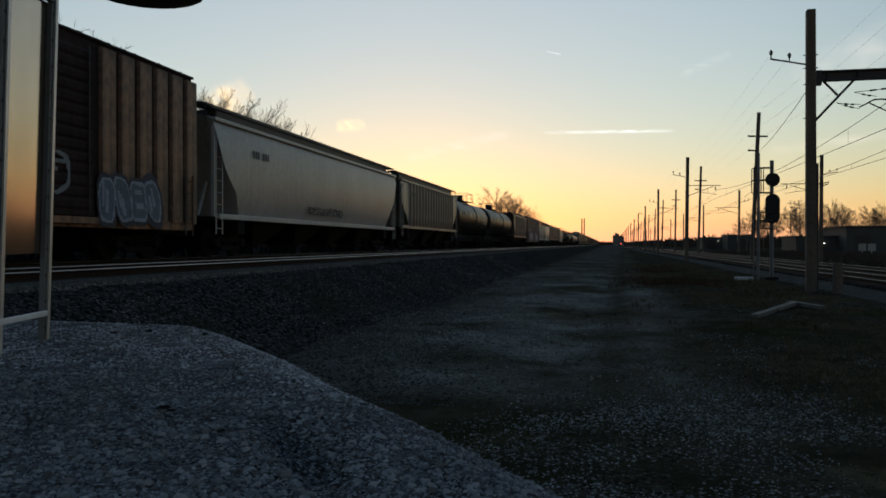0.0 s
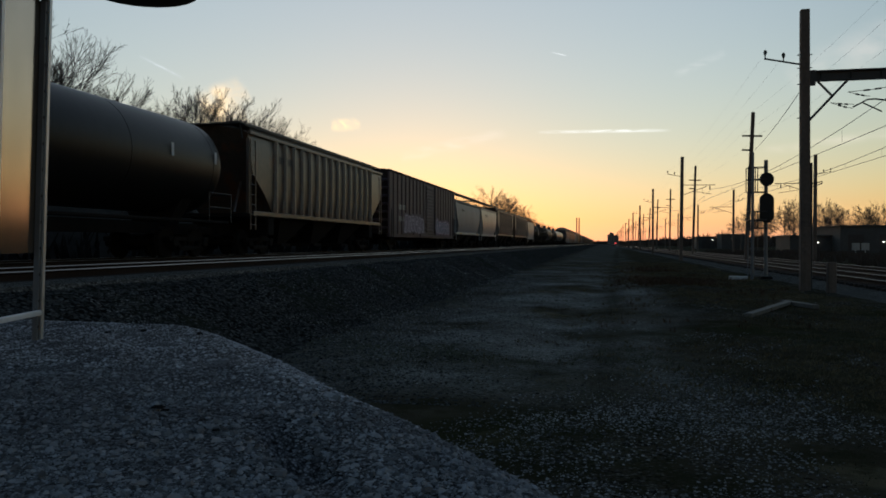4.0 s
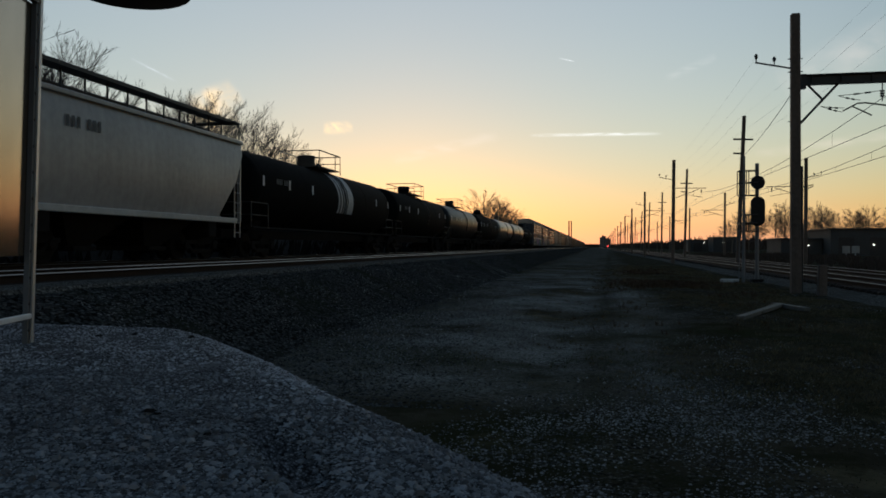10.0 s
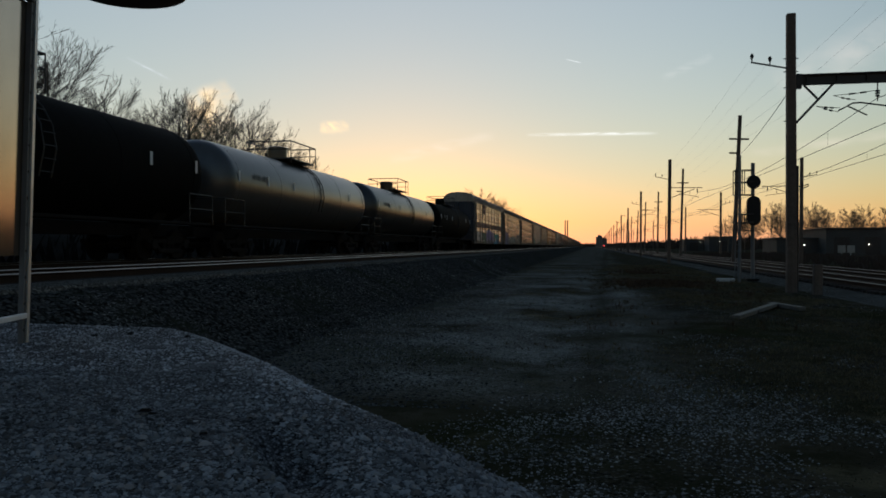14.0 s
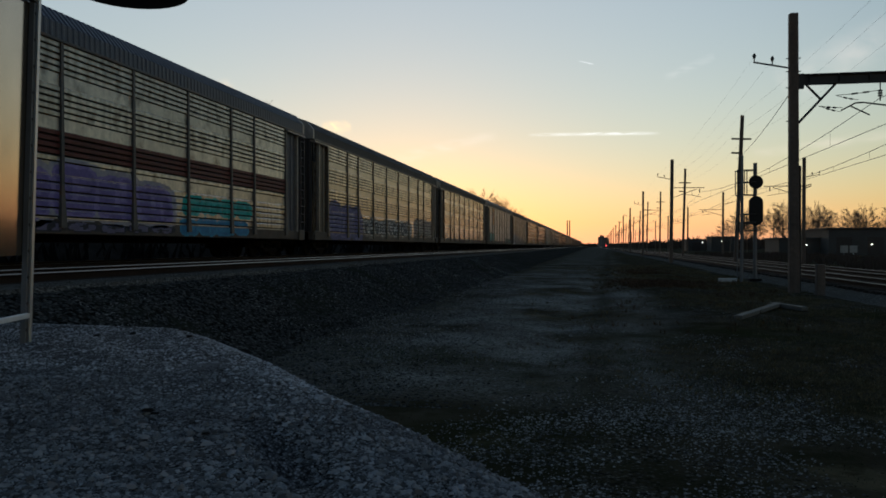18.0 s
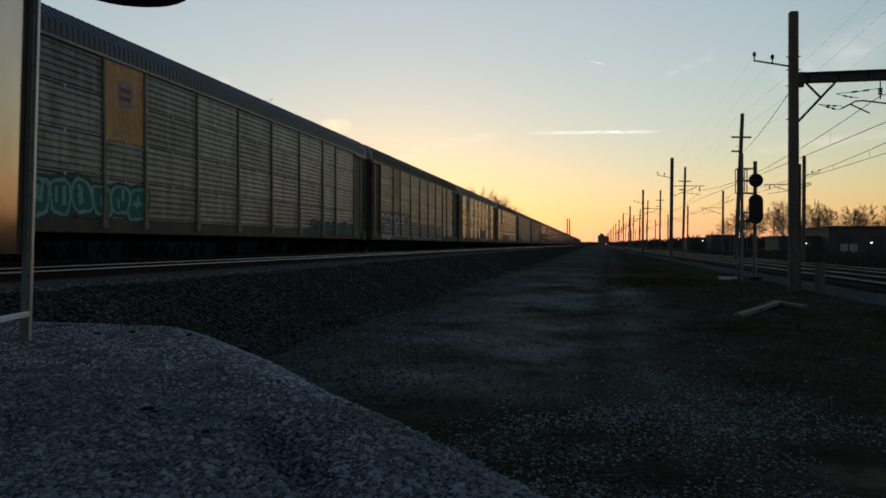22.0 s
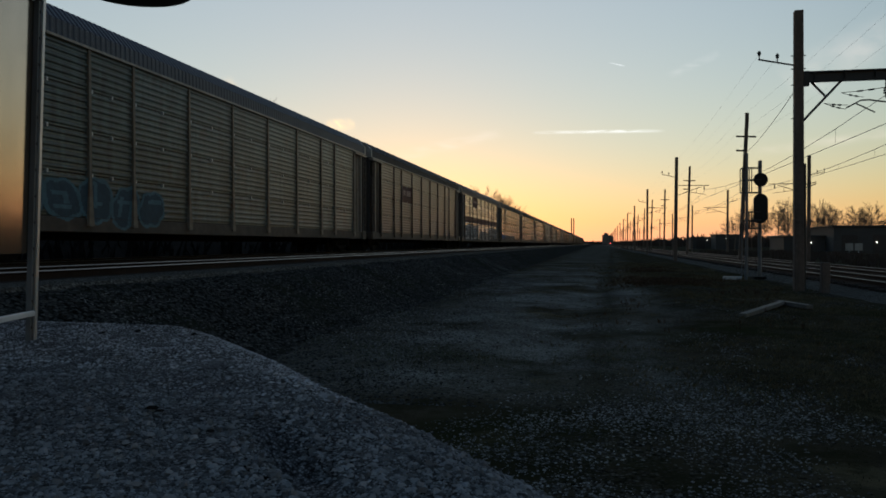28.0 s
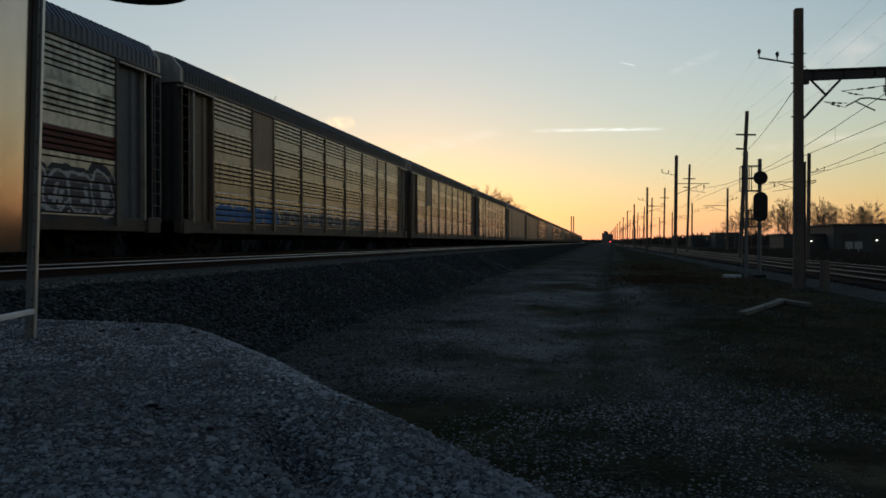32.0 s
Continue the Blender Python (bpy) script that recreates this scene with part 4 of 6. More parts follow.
def strip_mesh(name, width, steps, mats):
    """A pressed sheet from (height, depth, slot) steps, width along y."""
    s = Shape()
    w = width / 2
    for (z, x, m), (z2, x2, m2) in zip(steps, steps[1:]):
        s.face([(x, -w, z), (x, w, z), (x2, w, z2), (x2, -w, z2)], m2 if m == m2 else min(m, m2) if 3 not in (m, m2) else 1)
    return s.mesh(name, *mats)


def slotted_steps(height, slots, plain, striped=False):
    """A plain band along the foot, then louvres whose faces lean back over dark slots."""
    z, step = height * plain, height * (0.99 - plain) / slots
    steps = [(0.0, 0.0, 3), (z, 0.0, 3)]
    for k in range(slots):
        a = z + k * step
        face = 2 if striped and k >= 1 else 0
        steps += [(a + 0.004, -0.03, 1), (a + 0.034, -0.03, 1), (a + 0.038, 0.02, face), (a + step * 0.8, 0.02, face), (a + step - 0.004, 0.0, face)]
    return steps + [(height, 0.0, 0)]


def ribbed_steps(height, ribs=6):
    steps = [(0.0, -0.03, 1), (0.022, -0.03, 1), (0.03, 0.0, 0)]
    st = (height - 0.06) / ribs
    for k in range(ribs):
        a = 0.04 + k * st
        steps += [(a + st * 0.2, 0.0, 0), (a + st * 0.4, 0.026, 0), (a + st * 0.62, 0.026, 0), (a + st * 0.82, 0.0, 0)]
    return steps + [(height - 0.006, 0.0, 0), (height, -0.03, 1)]


PLAIN, LOW_PLAIN, SLOTS = 0.27, 0.03, 5     # share of a panel's height left plain, in the lowest row too; louvres in a panel


def slot_bands():
    """Bands of height between the slots, on which sprayed paint lies, and the sill below them."""
    out = [(0.7, 1.02, RACK_W + 0.032)]
    for row in range(ROWS):
        plain = PLAIN if row else LOW_PLAIN
        z, step = RACK_Z0 + row * ROW_H, ROW_H * (0.99 - plain) / SLOTS
        if row:
            out.append((z, z + plain * ROW_H, RACK_W + 0.003))
        for k in range(SLOTS):
            a = z + ROW_H * plain + k * step
            out += [(a + 0.038, a + step * 0.8, RACK_W + 0.021), (a + step * 0.8, a + step - 0.004, RACK_W + 0.014)]
    return out


def rack_paint(name, base, dark, band, frame, rust=0.25, worn=(0.06, 0.042, 0.03)):
    """Paint of the panels, of the frame and of the plain bands between the louvres."""
    glossy, rough = (0.5, 0.36) if name in ("brown", "slate", "grey", "dusk") else (1.0, 0.22)
    return (material(name + "_panel", base, rough, 0.0, spec=glossy, dark=dark, grain=5, patch=1.1, bump=0.025, vary=0.24, streak=0.9, rust=worn, rust_amount=rust),
            material(name + "_frame", frame, 0.55, 0.15, grain=6, patch=0.6, bump=0.12, streak=0.4, rust=(0.1, 0.055, 0.035), rust_amount=0.3),
            material(name + "_band", band, rough + 0.06, 0.0, spec=glossy, dark=tuple(c * 0.5 for c in band), grain=7, patch=0.9, bump=0.03, vary=0.3, streak=0.6, rust=worn, rust_amount=rust))


# near-black colour paints the shade inside slots and panel seams
slot_dark = material("slot_shade_dark", (0.02, 0.016, 0.013), 0.85, grain=6, bump=0, spec=0.2)
stripe_brown = material("stripe_brown", (0.12, 0.024, 0.016), 0.6, dark=(0.05, 0.012, 0.009), grain=6, patch=0.8, bump=0.1, spec=0.3)
rack_roof = material("rack_roof", (0.075, 0.083, 0.107), 0.5, 0.3, dark=(0.045, 0.05, 0.066), grain=5, patch=0.4, bump=0.1, streak=0.3)
rack_roof_dark = material("rack_roof_dark", (0.035, 0.037, 0.042), 0.6, 0.2, dark=(0.02, 0.021, 0.024), grain=5, patch=0.4, bump=0.1)
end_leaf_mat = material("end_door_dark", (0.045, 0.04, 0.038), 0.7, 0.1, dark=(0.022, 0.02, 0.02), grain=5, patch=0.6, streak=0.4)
end_leaf_blue = material("end_door_navy", (0.04, 0.043, 0.056), 0.65, 0.1, dark=(0.022, 0.024, 0.032), grain=5, patch=0.6, streak=0.4)
sill_mat = material("grimy_sill", (0.09, 0.07, 0.052), 0.7, 0.1, dark=(0.03, 0.025, 0.02), grain=6, patch=0.7, streak=0.3, rust=(0.05, 0.03, 0.02), rust_amount=0.4)
edge_pale = material("worn_bright_edge", (0.34, 0.31, 0.27), 0.5, 0.3, dark=(0.18, 0.16, 0.14), grain=7, patch=0.8, streak=0.5)
end_door_mat = material("end_door_grey", (0.085, 0.087, 0.105), 0.6, 0.2, dark=(0.05, 0.052, 0.064), grain=5, patch=0.6, streak=0.3)
plate_yellow = material("plate_yellow", (0.6, 0.29, 0.06), 0.5, dark=(0.3, 0.14, 0.03), grain=6, patch=0.9, streak=0.5, rust=RUST, rust_amount=0.1)
plate_tan = material("plate_tan", (0.3, 0.2, 0.12), 0.6, dark=(0.18, 0.12, 0.075), grain=6, patch=0.9, streak=0.5)
plate_maroon = material("plate_maroon", (0.07, 0.014, 0.016), 0.65, dark=(0.04, 0.009, 0.01), grain=6, patch=0.9, spec=0.2)
emblem_pale = material("emblem_pale", (0.42, 0.3, 0.28), 0.7, dark=(0.25, 0.17, 0.16), grain=9, patch=2)
emblem_red = material("emblem_red", (0.3, 0.1, 0.08), 0.7, dark=(0.17, 0.06, 0.05), grain=9, patch=2)
RACK_PAINTS = {   # panels, their darker shade, plain bands, frame
    "cream": rack_paint("cream", (0.614, 0.537, 0.407), (0.26, 0.218, 0.159), (0.649, 0.578, 0.448), (0.07, 0.068, 0.068), 0.4),
    "rusty": rack_paint("rusty", (0.6, 0.42, 0.255), (0.236, 0.177, 0.116), (0.26, 0.177, 0.112), (0.12, 0.1, 0.072), 0.4, (0.1, 0.06, 0.035)),
    "tan": rack_paint("tan", (0.5, 0.335, 0.195), (0.177, 0.136, 0.092), (0.661, 0.531, 0.378), (0.14, 0.1, 0.066), 0.25),
    "rust_tan": rack_paint("rust_tan", (0.42, 0.245, 0.125), (0.13, 0.085, 0.054), (0.295, 0.189, 0.118), (0.12, 0.085, 0.055), 0.3, (0.07, 0.04, 0.025)),
    "grey": rack_paint("grey", (0.27, 0.258, 0.24), (0.1, 0.096, 0.088), (0.3, 0.29, 0.27), (0.15, 0.13, 0.105), 0.1),
    "dusk": rack_paint("dusk", (0.24, 0.195, 0.135), (0.05, 0.043, 0.033), (0.13, 0.108, 0.08), (0.11, 0.08, 0.055), 0.45),
    "orange": rack_paint("orange", (0.038, 0.047, 0.046), (0.014, 0.018, 0.018), (0.17, 0.16, 0.135), (0.28, 0.165, 0.06), 0.2),
    "slate": rack_paint("slate", (0.068, 0.098, 0.096), (0.028, 0.033, 0.033), (0.1, 0.11, 0.11), (0.17, 0.142, 0.11), 0.2),
    "brown": rack_paint("brown", (0.1, 0.05, 0.045), (0.032, 0.018, 0.016), (0.085, 0.047, 0.042), (0.05, 0.034, 0.028), 0.15),
}
RACK_SHARED = {}


def rack_meshes(paint, style):
    """Meshes that all wagons of one paint and style share."""
    if (paint, style) in RACK_SHARED:
        return RACK_SHARED[paint, style]
    p, fr, band = RACK_PAINTS[paint]
    out = {}
    for w in set(BAY_WIDTHS):
        if style == "ribbed":
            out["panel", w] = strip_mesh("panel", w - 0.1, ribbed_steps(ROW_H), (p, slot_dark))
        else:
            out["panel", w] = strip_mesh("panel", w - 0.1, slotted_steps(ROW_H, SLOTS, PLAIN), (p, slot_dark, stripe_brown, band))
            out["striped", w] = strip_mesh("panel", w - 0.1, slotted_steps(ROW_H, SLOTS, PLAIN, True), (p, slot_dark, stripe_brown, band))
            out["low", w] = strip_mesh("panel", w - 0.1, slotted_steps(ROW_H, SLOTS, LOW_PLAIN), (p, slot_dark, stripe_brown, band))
    W, z0, z1 = RACK_W, RACK_Z0, RACK_Z1
    out["post"] = Shape().loft([[(W - 0.06, -0.13, z0 - 0.2), (W + 0.1, -0.1, z0 - 0.2), (W + 0.1, 0.1, z0 - 0.2), (W - 0.06, 0.13, z0 - 0.2)],
                                [(W - 0.06, -0.06, z0 + 0.75), (W + 0.07, -0.05, z0 + 0.75), (W + 0.07, 0.05, z0 + 0.75), (W - 0.06, 0.06, z0 + 0.75)],
                                [(W - 0.06, -0.05, z1 + 0.03), (W + 0.055, -0.045, z1 + 0.03), (W + 0.055, 0.045, z1 + 0.03), (W - 0.06, 0.05, z1 + 0.03)]]).mesh("post", fr)
    h = RACK_HALF
    arc = [(W + 0.03, z1), (W + 0.02, z1 + 0.4), (W - 0.3, z1 + 0.78), (W - 0.75, z1 + 0.93), (0, z1 + 1.0)]
    arc = arc + [(-x, z) for x, z in reversed(arc[:-1])]
    roof, ys, y = Shape(), [], -h
    while y < h - 0.01:
        ys += [(y, 0.0), (y + 0.08, 0.0), (y + 0.11, 0.022), (y + 0.17, 0.022)]
        y += 0.2
    roof.loft([[(x * (1 + d * 0.5), yy, z + d) for x, z in arc] for yy, d in ys])
    out["roof"] = roof.mesh("roof", rack_roof_dark if paint in ("brown", "dusk", "rust_tan", "tan", "rusty") else rack_roof)
    out["eave"] = Shape().box(W - 0.02, W + 0.07, -h + 0.1, h - 0.1, z1 - 0.02, z1 + 0.05, bevel=0.01).mesh("eave_rail", edge_pale if style == "ribbed" else fr)
    out["sill"] = Shape().box(W - 0.2, W + 0.03, -h, h, 0.68, z0, bevel=0.02).mesh("side_sill", sill_mat)
    out["far_sill"] = Shape().box(-W, -W + 0.2, -h, h, 0.68, z0).mesh("side_sill", sill_mat)
    under = Shape().box(-0.4, 0.4, -h + 0.5, h - 0.5, 0.5, 0.96, bevel=0.02)
    out["underframe"] = under.mesh("underframe", grime)
    out["far_wall"] = Shape().box(-W - 0.02, -W + 0.04, -h + 0.4, h - 0.4, z0, z1).mesh("far_wall", p)
    out["deck"] = Shape().box(-1.45, 1.45, -h + 0.3, h - 0.3, 0.95, 1.02).mesh("deck", grime)
    leaf_w, edge = (W - 0.09) / 6, []
    for k in range(6):
        a = 0.03 + leaf_w * k
        edge += [(a, -0.03), (a + leaf_w / 2 - 0.07, -0.03), (a + leaf_w / 2 - 0.05, -0.055), (a + leaf_w / 2 + 0.05, -0.055), (a + leaf_w / 2 + 0.07, -0.03)]
    edge.append((W - 0.06, -0.03))
    edge += [(x, -y) for x, y in reversed(edge)]
    leaf = Shape().loft([[(x, y, z) for x, y in edge] for z in (z0, z1 + 0.02)])
    out["leaf"] = leaf.mesh("end_door", end_leaf_blue if paint == "cream" else end_leaf_mat)
    gable = [(W, z1)] + [(x * 0.985, z - 0.012) for x, z in arc[1:-1]] + [(-W, z1)]
    out["gable"] = Shape().loft([[(x, yy, z) for x, z in gable] for yy in (-0.035, 0.035)]).mesh("gable", end_door_mat)
    out["rim"] = Shape().loft([[(x * 1.012, yy, z + 0.02) for x, z in arc] for yy in (-0.07, 0.07)]).mesh("roof_rim", edge_pale)
    fold = [(W - 0.1, -0.6), (W - 0.03, -0.6), (W - 0.03, -0.42), (W - 0.07, -0.36), (W - 0.07, 0.05), (W - 0.03, 0.11), (W - 0.03, 0.3), (W - 0.08, 0.37), (W - 0.08, 0.6), (W - 0.1, 0.6)]
    out["corner"] = Shape().loft([[(x, y, z) for x, y in fold] for z in (z0, z1)]).mesh("corner_panel", end_door_mat if paint == "cream" else fr)
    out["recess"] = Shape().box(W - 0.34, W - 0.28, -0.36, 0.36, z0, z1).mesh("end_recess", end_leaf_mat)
    out["strip"] = Shape().box(W - 0.1, W + 0.06, -0.035, 0.035, z0 - 0.05, z1, bevel=0.01).mesh("edge_strip", edge_pale)
    out["foot"] = Shape().box(W - 0.12, W + 0.1, -0.3, 0.3, 0.66, z0 + 0.04, bevel=0.02).mesh("corner_foot", sill_mat)
    out["visor"] = Shape().loft([[(W - 0.1, -0.95, z1 - 0.1), (W + 0.12, -0.95, z1 - 0.12), (W + 0.12, -0.95, z1 - 0.06), (W - 0.1, -0.95, z1)],
                                 [(W - 0.1, 0.95, z1 - 0.1), (W + 0.12, 0.95, z1 - 0.12), (W + 0.12, 0.95, z1 - 0.06), (W - 0.1, 0.95, z1)]]).mesh("visor", edge_pale)
    out["latch"] = Shape().box(W + 0.0, W + 0.075, -0.03, 0.03, -0.045, 0.045, bevel=0.01).mesh("latch", galv)
    RACK_SHARED[paint, style] = out
    return out


def autorack(index, paint, style, label, near=True, striped=False, plates=()):
    """plates: (bay, first row, last row, material) where a plain sheet stands in for slotted panels."""
    q1 = 375.1 + 28.5 * index
    t = train_car("car_carrier_wagon", q1 - 2 * RACK_HALF, q1, label, "car carrier")
    mesh = rack_meshes(paint, style)
    h = RACK_HALF
    edges = [-11.75]
    for w in BAY_WIDTHS:
        edges.append(edges[-1] + w)
    covered = {(b, r) for b, r0, r1, _ in plates for r in range(r0, r1 + 1)}
    for b, (a, w) in enumerate(zip(edges, BAY_WIDTHS)):
        for r in range(ROWS):
            if (b, r) not in covered:
                part("panel", mesh["panel" if style == "ribbed" or (r and not (striped and r == 1)) else "striped" if r else "low", w], (), t, m=pose(RACK_W, a + w / 2, RACK_Z0 + r * ROW_H))
    for b, r0, r1, mat in plates:
        part("plate", Shape().box(RACK_W - 0.02, RACK_W + 0.02, edges[b] + 0.05, edges[b + 1] - 0.05, RACK_Z0 + r0 * ROW_H, RACK_Z0 + (r1 + 1) * ROW_H, bevel=0.004), mat, t, "plain painted sheet")
    for a in edges:
        part("post", mesh["post"], (), t, m=pose(0, a, 0))
    if style == "ribbed" and near:
        for r in (1, 2, 3):
            for a, w in zip(edges, BAY_WIDTHS):
                for y in (a + 0.1, a + w / 2):
                    part("latch", mesh["latch"], (), t, m=pose(-0.03, y, RACK_Z0 + r * ROW_H))
    part("roof", mesh["roof"], (), t, "ribbed steel roof")
    part("eave_rail", mesh["eave"], (), t)
    part("side_sill", mesh["sill"], (), t)
    part("side_sill", mesh["far_sill"], (), t)
    part("far_wall", mesh["far_wall"], (), t)
    part("deck", mesh["deck"], (), t)
    part("underframe", mesh["underframe"], (), t)
    for e in (-1, 1):
        for turn in (0, 180):
            part("end_door", mesh["leaf"], (), t, m=pose(0, e * (h - 0.08), 0, 0, 0, turn))
        part("gable", mesh["gable"], (), t, m=pose(0, e * (h - 0.06), 0))
        part("corner_panel", mesh["corner"], (), t, "plain folded corner sheet", m=pose(0, e * (h - 1.35), 0))
        part("end_recess", mesh["recess"], (), t, m=pose(0, e * (h - 0.38), 0))
        part("edge_strip", mesh["strip"], (), t, "bright worn edge", m=pose(0, e * (h - 0.73), 0))
        part("corner_foot", mesh["foot"], (), t, m=pose(0, e * (h - 0.36), 0))
        part("visor", mesh["visor"], (), t, m=pose(0, e * (h - 0.98), 0))
        part("roof_rim", mesh["rim"], (), t, m=pose(0, e * (h - 0.05), 0))
        if near:
            ladder(t, RACK_W + 0.06, e * (h - 0.22), 0.9, RACK_Z1 - 0.15, RACK_PAINTS[paint][1], n=12)
    running_gear(t, h, 2.3)
    return t, edges


box_orange = material("oxide_orange_paint", (0.26, 0.125, 0.06), 0.55, dark=(0.04, 0.022, 0.014), grain=6, patch=0.9, streak=1.0, rust=(0.07, 0.035, 0.022), rust_amount=0.35)
box_maroon = material("maroon_paint", (0.075, 0.046, 0.055), 0.65, dark=(0.04, 0.026, 0.031), grain=6, patch=0.5, streak=0.4, rust=RUST, rust_amount=0.15)
hop_grey = material("hopper_grey", (0.37, 0.352, 0.335), 0.4, dark=(0.24, 0.228, 0.216), grain=5, patch=0.4, streak=0.4, bump=0.05)
hop_blue = material("hopper_blue_grey", (0.22, 0.228, 0.242), 0.55, dark=(0.15, 0.155, 0.166), grain=5, patch=0.4, streak=0.35, bump=0.08, rust=RUST, rust_amount=0.0)
hop_rib = material("ribbed_hopper_grey", (0.1, 0.1, 0.1), 0.4, dark=(0.045, 0.045, 0.045), grain=6, patch=0.5, streak=0.5, rust=RUST, rust_amount=0.2)
hop_pale_rib = material("pale_ribbed_hopper", (0.24, 0.232, 0.222), 0.4, dark=(0.1, 0.097, 0.093), grain=6, patch=0.5, streak=0.6, rust=RUST, rust_amount=0.12)
hop_brown = material("ribbed_hopper_brown", (0.08, 0.062, 0.052), 0.4, dark=(0.038, 0.03, 0.026), grain=6, patch=0.5, streak=0.5, rust=RUST, rust_amount=0.3)
tank_black = material("tank_black", (0.006, 0.0064, 0.0064), 0.8, dark=(0.003, 0.0032, 0.0032), spec=0.03, grain=4, patch=0.4, streak=0.3, bump=0.05)
tank_grey = material("tank_grey", (0.03, 0.028, 0.027), 0.3, dark=(0.016, 0.015, 0.0145), spec=0.45, grain=4, patch=0.4, streak=0.4, bump=0.03)
tank_satin = material("tank_satin_black", (0.012, 0.012, 0.012), 0.42, dark=(0.007, 0.007, 0.007), spec=0.16, grain=4, patch=0.4, streak=0.4, bump=0.03)
tank_gloss = material("tank_gloss_black", (0.06, 0.056, 0.052), 0.3, dark=(0.035, 0.033, 0.031), spec=0.6, grain=4, patch=0.4, streak=0.3, bump=0.015)

pale_mark = material("pale_marking", (0.4, 0.4, 0.39), 0.7, grain=9, bump=0)
c = boxcar(-0.2, 20.8, "tall rust-orange boxcar with ribbed side and blue graffiti", box_orange, 5.38, 28, door=(0.9, 5.95), plug=box_dark_and_shade)
graffiti(c, 1.612, 6.1, 8.7, 1.0, 2.1, (0.13, 0.16, 0.21), (0.3, 0.34, 0.42), 1, 4, cloud=(0.05, 0.05, 0.07))
graffiti(c, 1.66, 2.2, 5.0, 1.5, 2.6, None, (0.25, 0.26, 0.27), 31, 3)
c = hopper(22.0, 43.2, "long light grey smooth-sided covered hopper wagon", hop_grey, 4.36, 0, 4, walk_h=0.34)
graffiti(c, 1.622, -3.0, 1.2, 1.6, 1.95, None, (0.05, 0.05, 0.055), 32, 7)
hopper(44.3, 62.0, "grey covered hopper wagon with vertical side ribs", hop_pale_rib, 4.3, 17, 3, walk_h=0.34)
c = tank_car(62.7, 79.6, "black tank car with guard rail on top", tank_satin, top=4.3)
for z, n in ((3.0, 6), (2.68, 8), (2.36, 10)):
    lettering(c, math.sqrt(1.5 ** 2 - (abs(z + 0.11 - 2.8) - 0.11) ** 2) - 0.004, 5.2, z, 0.22, n, pale_mark)
tank_car(80.5, 100.2, "long black tank car with pale reflectors", tank_satin, top=4.35)
hopper(101.3, 117.9, "tan-grey covered hopper wagon with vertical ribs", hop_brown, 4.3, 15, 3, walk_h=0.2)
c = boxcar(119.5, 139.1, "maroon boxcar with ribbed side and pink graffiti", box_maroon, 4.77, 21, door=(-0.9, 2.1))
graffiti(c, 1.612, -6.6, -1.3, 1.05, 2.2, (0.24, 0.19, 0.24), (0.42, 0.36, 0.42), 2, 6, cloud=(0.1, 0.07, 0.09))
lettering(c, 1.607, -7.9, 2.45, 0.3, 7, pale_mark, 3)
lettering(c, 1.607, -7.9, 1.75, 0.3, 7, pale_mark, 3)
graffiti(c, 1.612, 2.6, 7.6, 1.05, 2.15, (0.2, 0.2, 0.27), (0.44, 0.36, 0.46), 3, 5, cloud=(0.15, 0.1, 0.15))
hopper(139.9, 153.1, "short blue-grey covered hopper wagon with yellow strips", hop_blue, 4.02, 0, 2, stripes=True, cut=1.6, walk_h=0.62)
hopper(153.9, 165.5, "short pale grey covered hopper wagon", hop_grey, 4.02, 0, 2, cut=1.6, walk_h=0.6)
c = hopper(166.5, 183.5, "dark grey ribbed hopper wagon with faded graffiti", hop_rib, 4.32, 19, 3, walk_h=0.15)
graffiti(c, 1.585, -5.5, 3.5, 1.65, 2.6, (0.1, 0.088, 0.095), (0.035, 0.032, 0.034), 4, 8, cloud=(0.13, 0.115, 0.118))
hopper(185.0, 203.2, "brown ribbed hopper wagon", hop_brown, 4.3, 19, 3, walk_h=0.15)
hopper(204.4, 216.2, "short light grey covered hopper wagon", hop_grey, 4.02, 0, 2, cut=1.6, walk_h=0.6)
band_paint = material("worn_band_paint", (0.4, 0.4, 0.4), 0.6, dark=(0.22, 0.22, 0.22), grain=4, patch=0.6, streak=0.5)
tank_car(217.0, 236.8, "black tank car with a white band", tank_black, band=(-0.2, 2.1, band_paint))
tank_car(237.6, 254.9, "black tank car with pale reflectors", tank_black)
tank_car(255.6, 272.8, "dark tank car catching a little of the sky", tank_satin)
tank_car(273.6, 291.0, "black tank car with square marks on its side", tank_black)
tank_car(291.8, 309.0, "glossy black tank car mirroring the pale sky", tank_gloss)
tank_car(310.0, 328.0, "dark grey tank car", tank_grey)
tank_car(329.2, 346.6, "black tank car with a row of reflectors", tank_black)

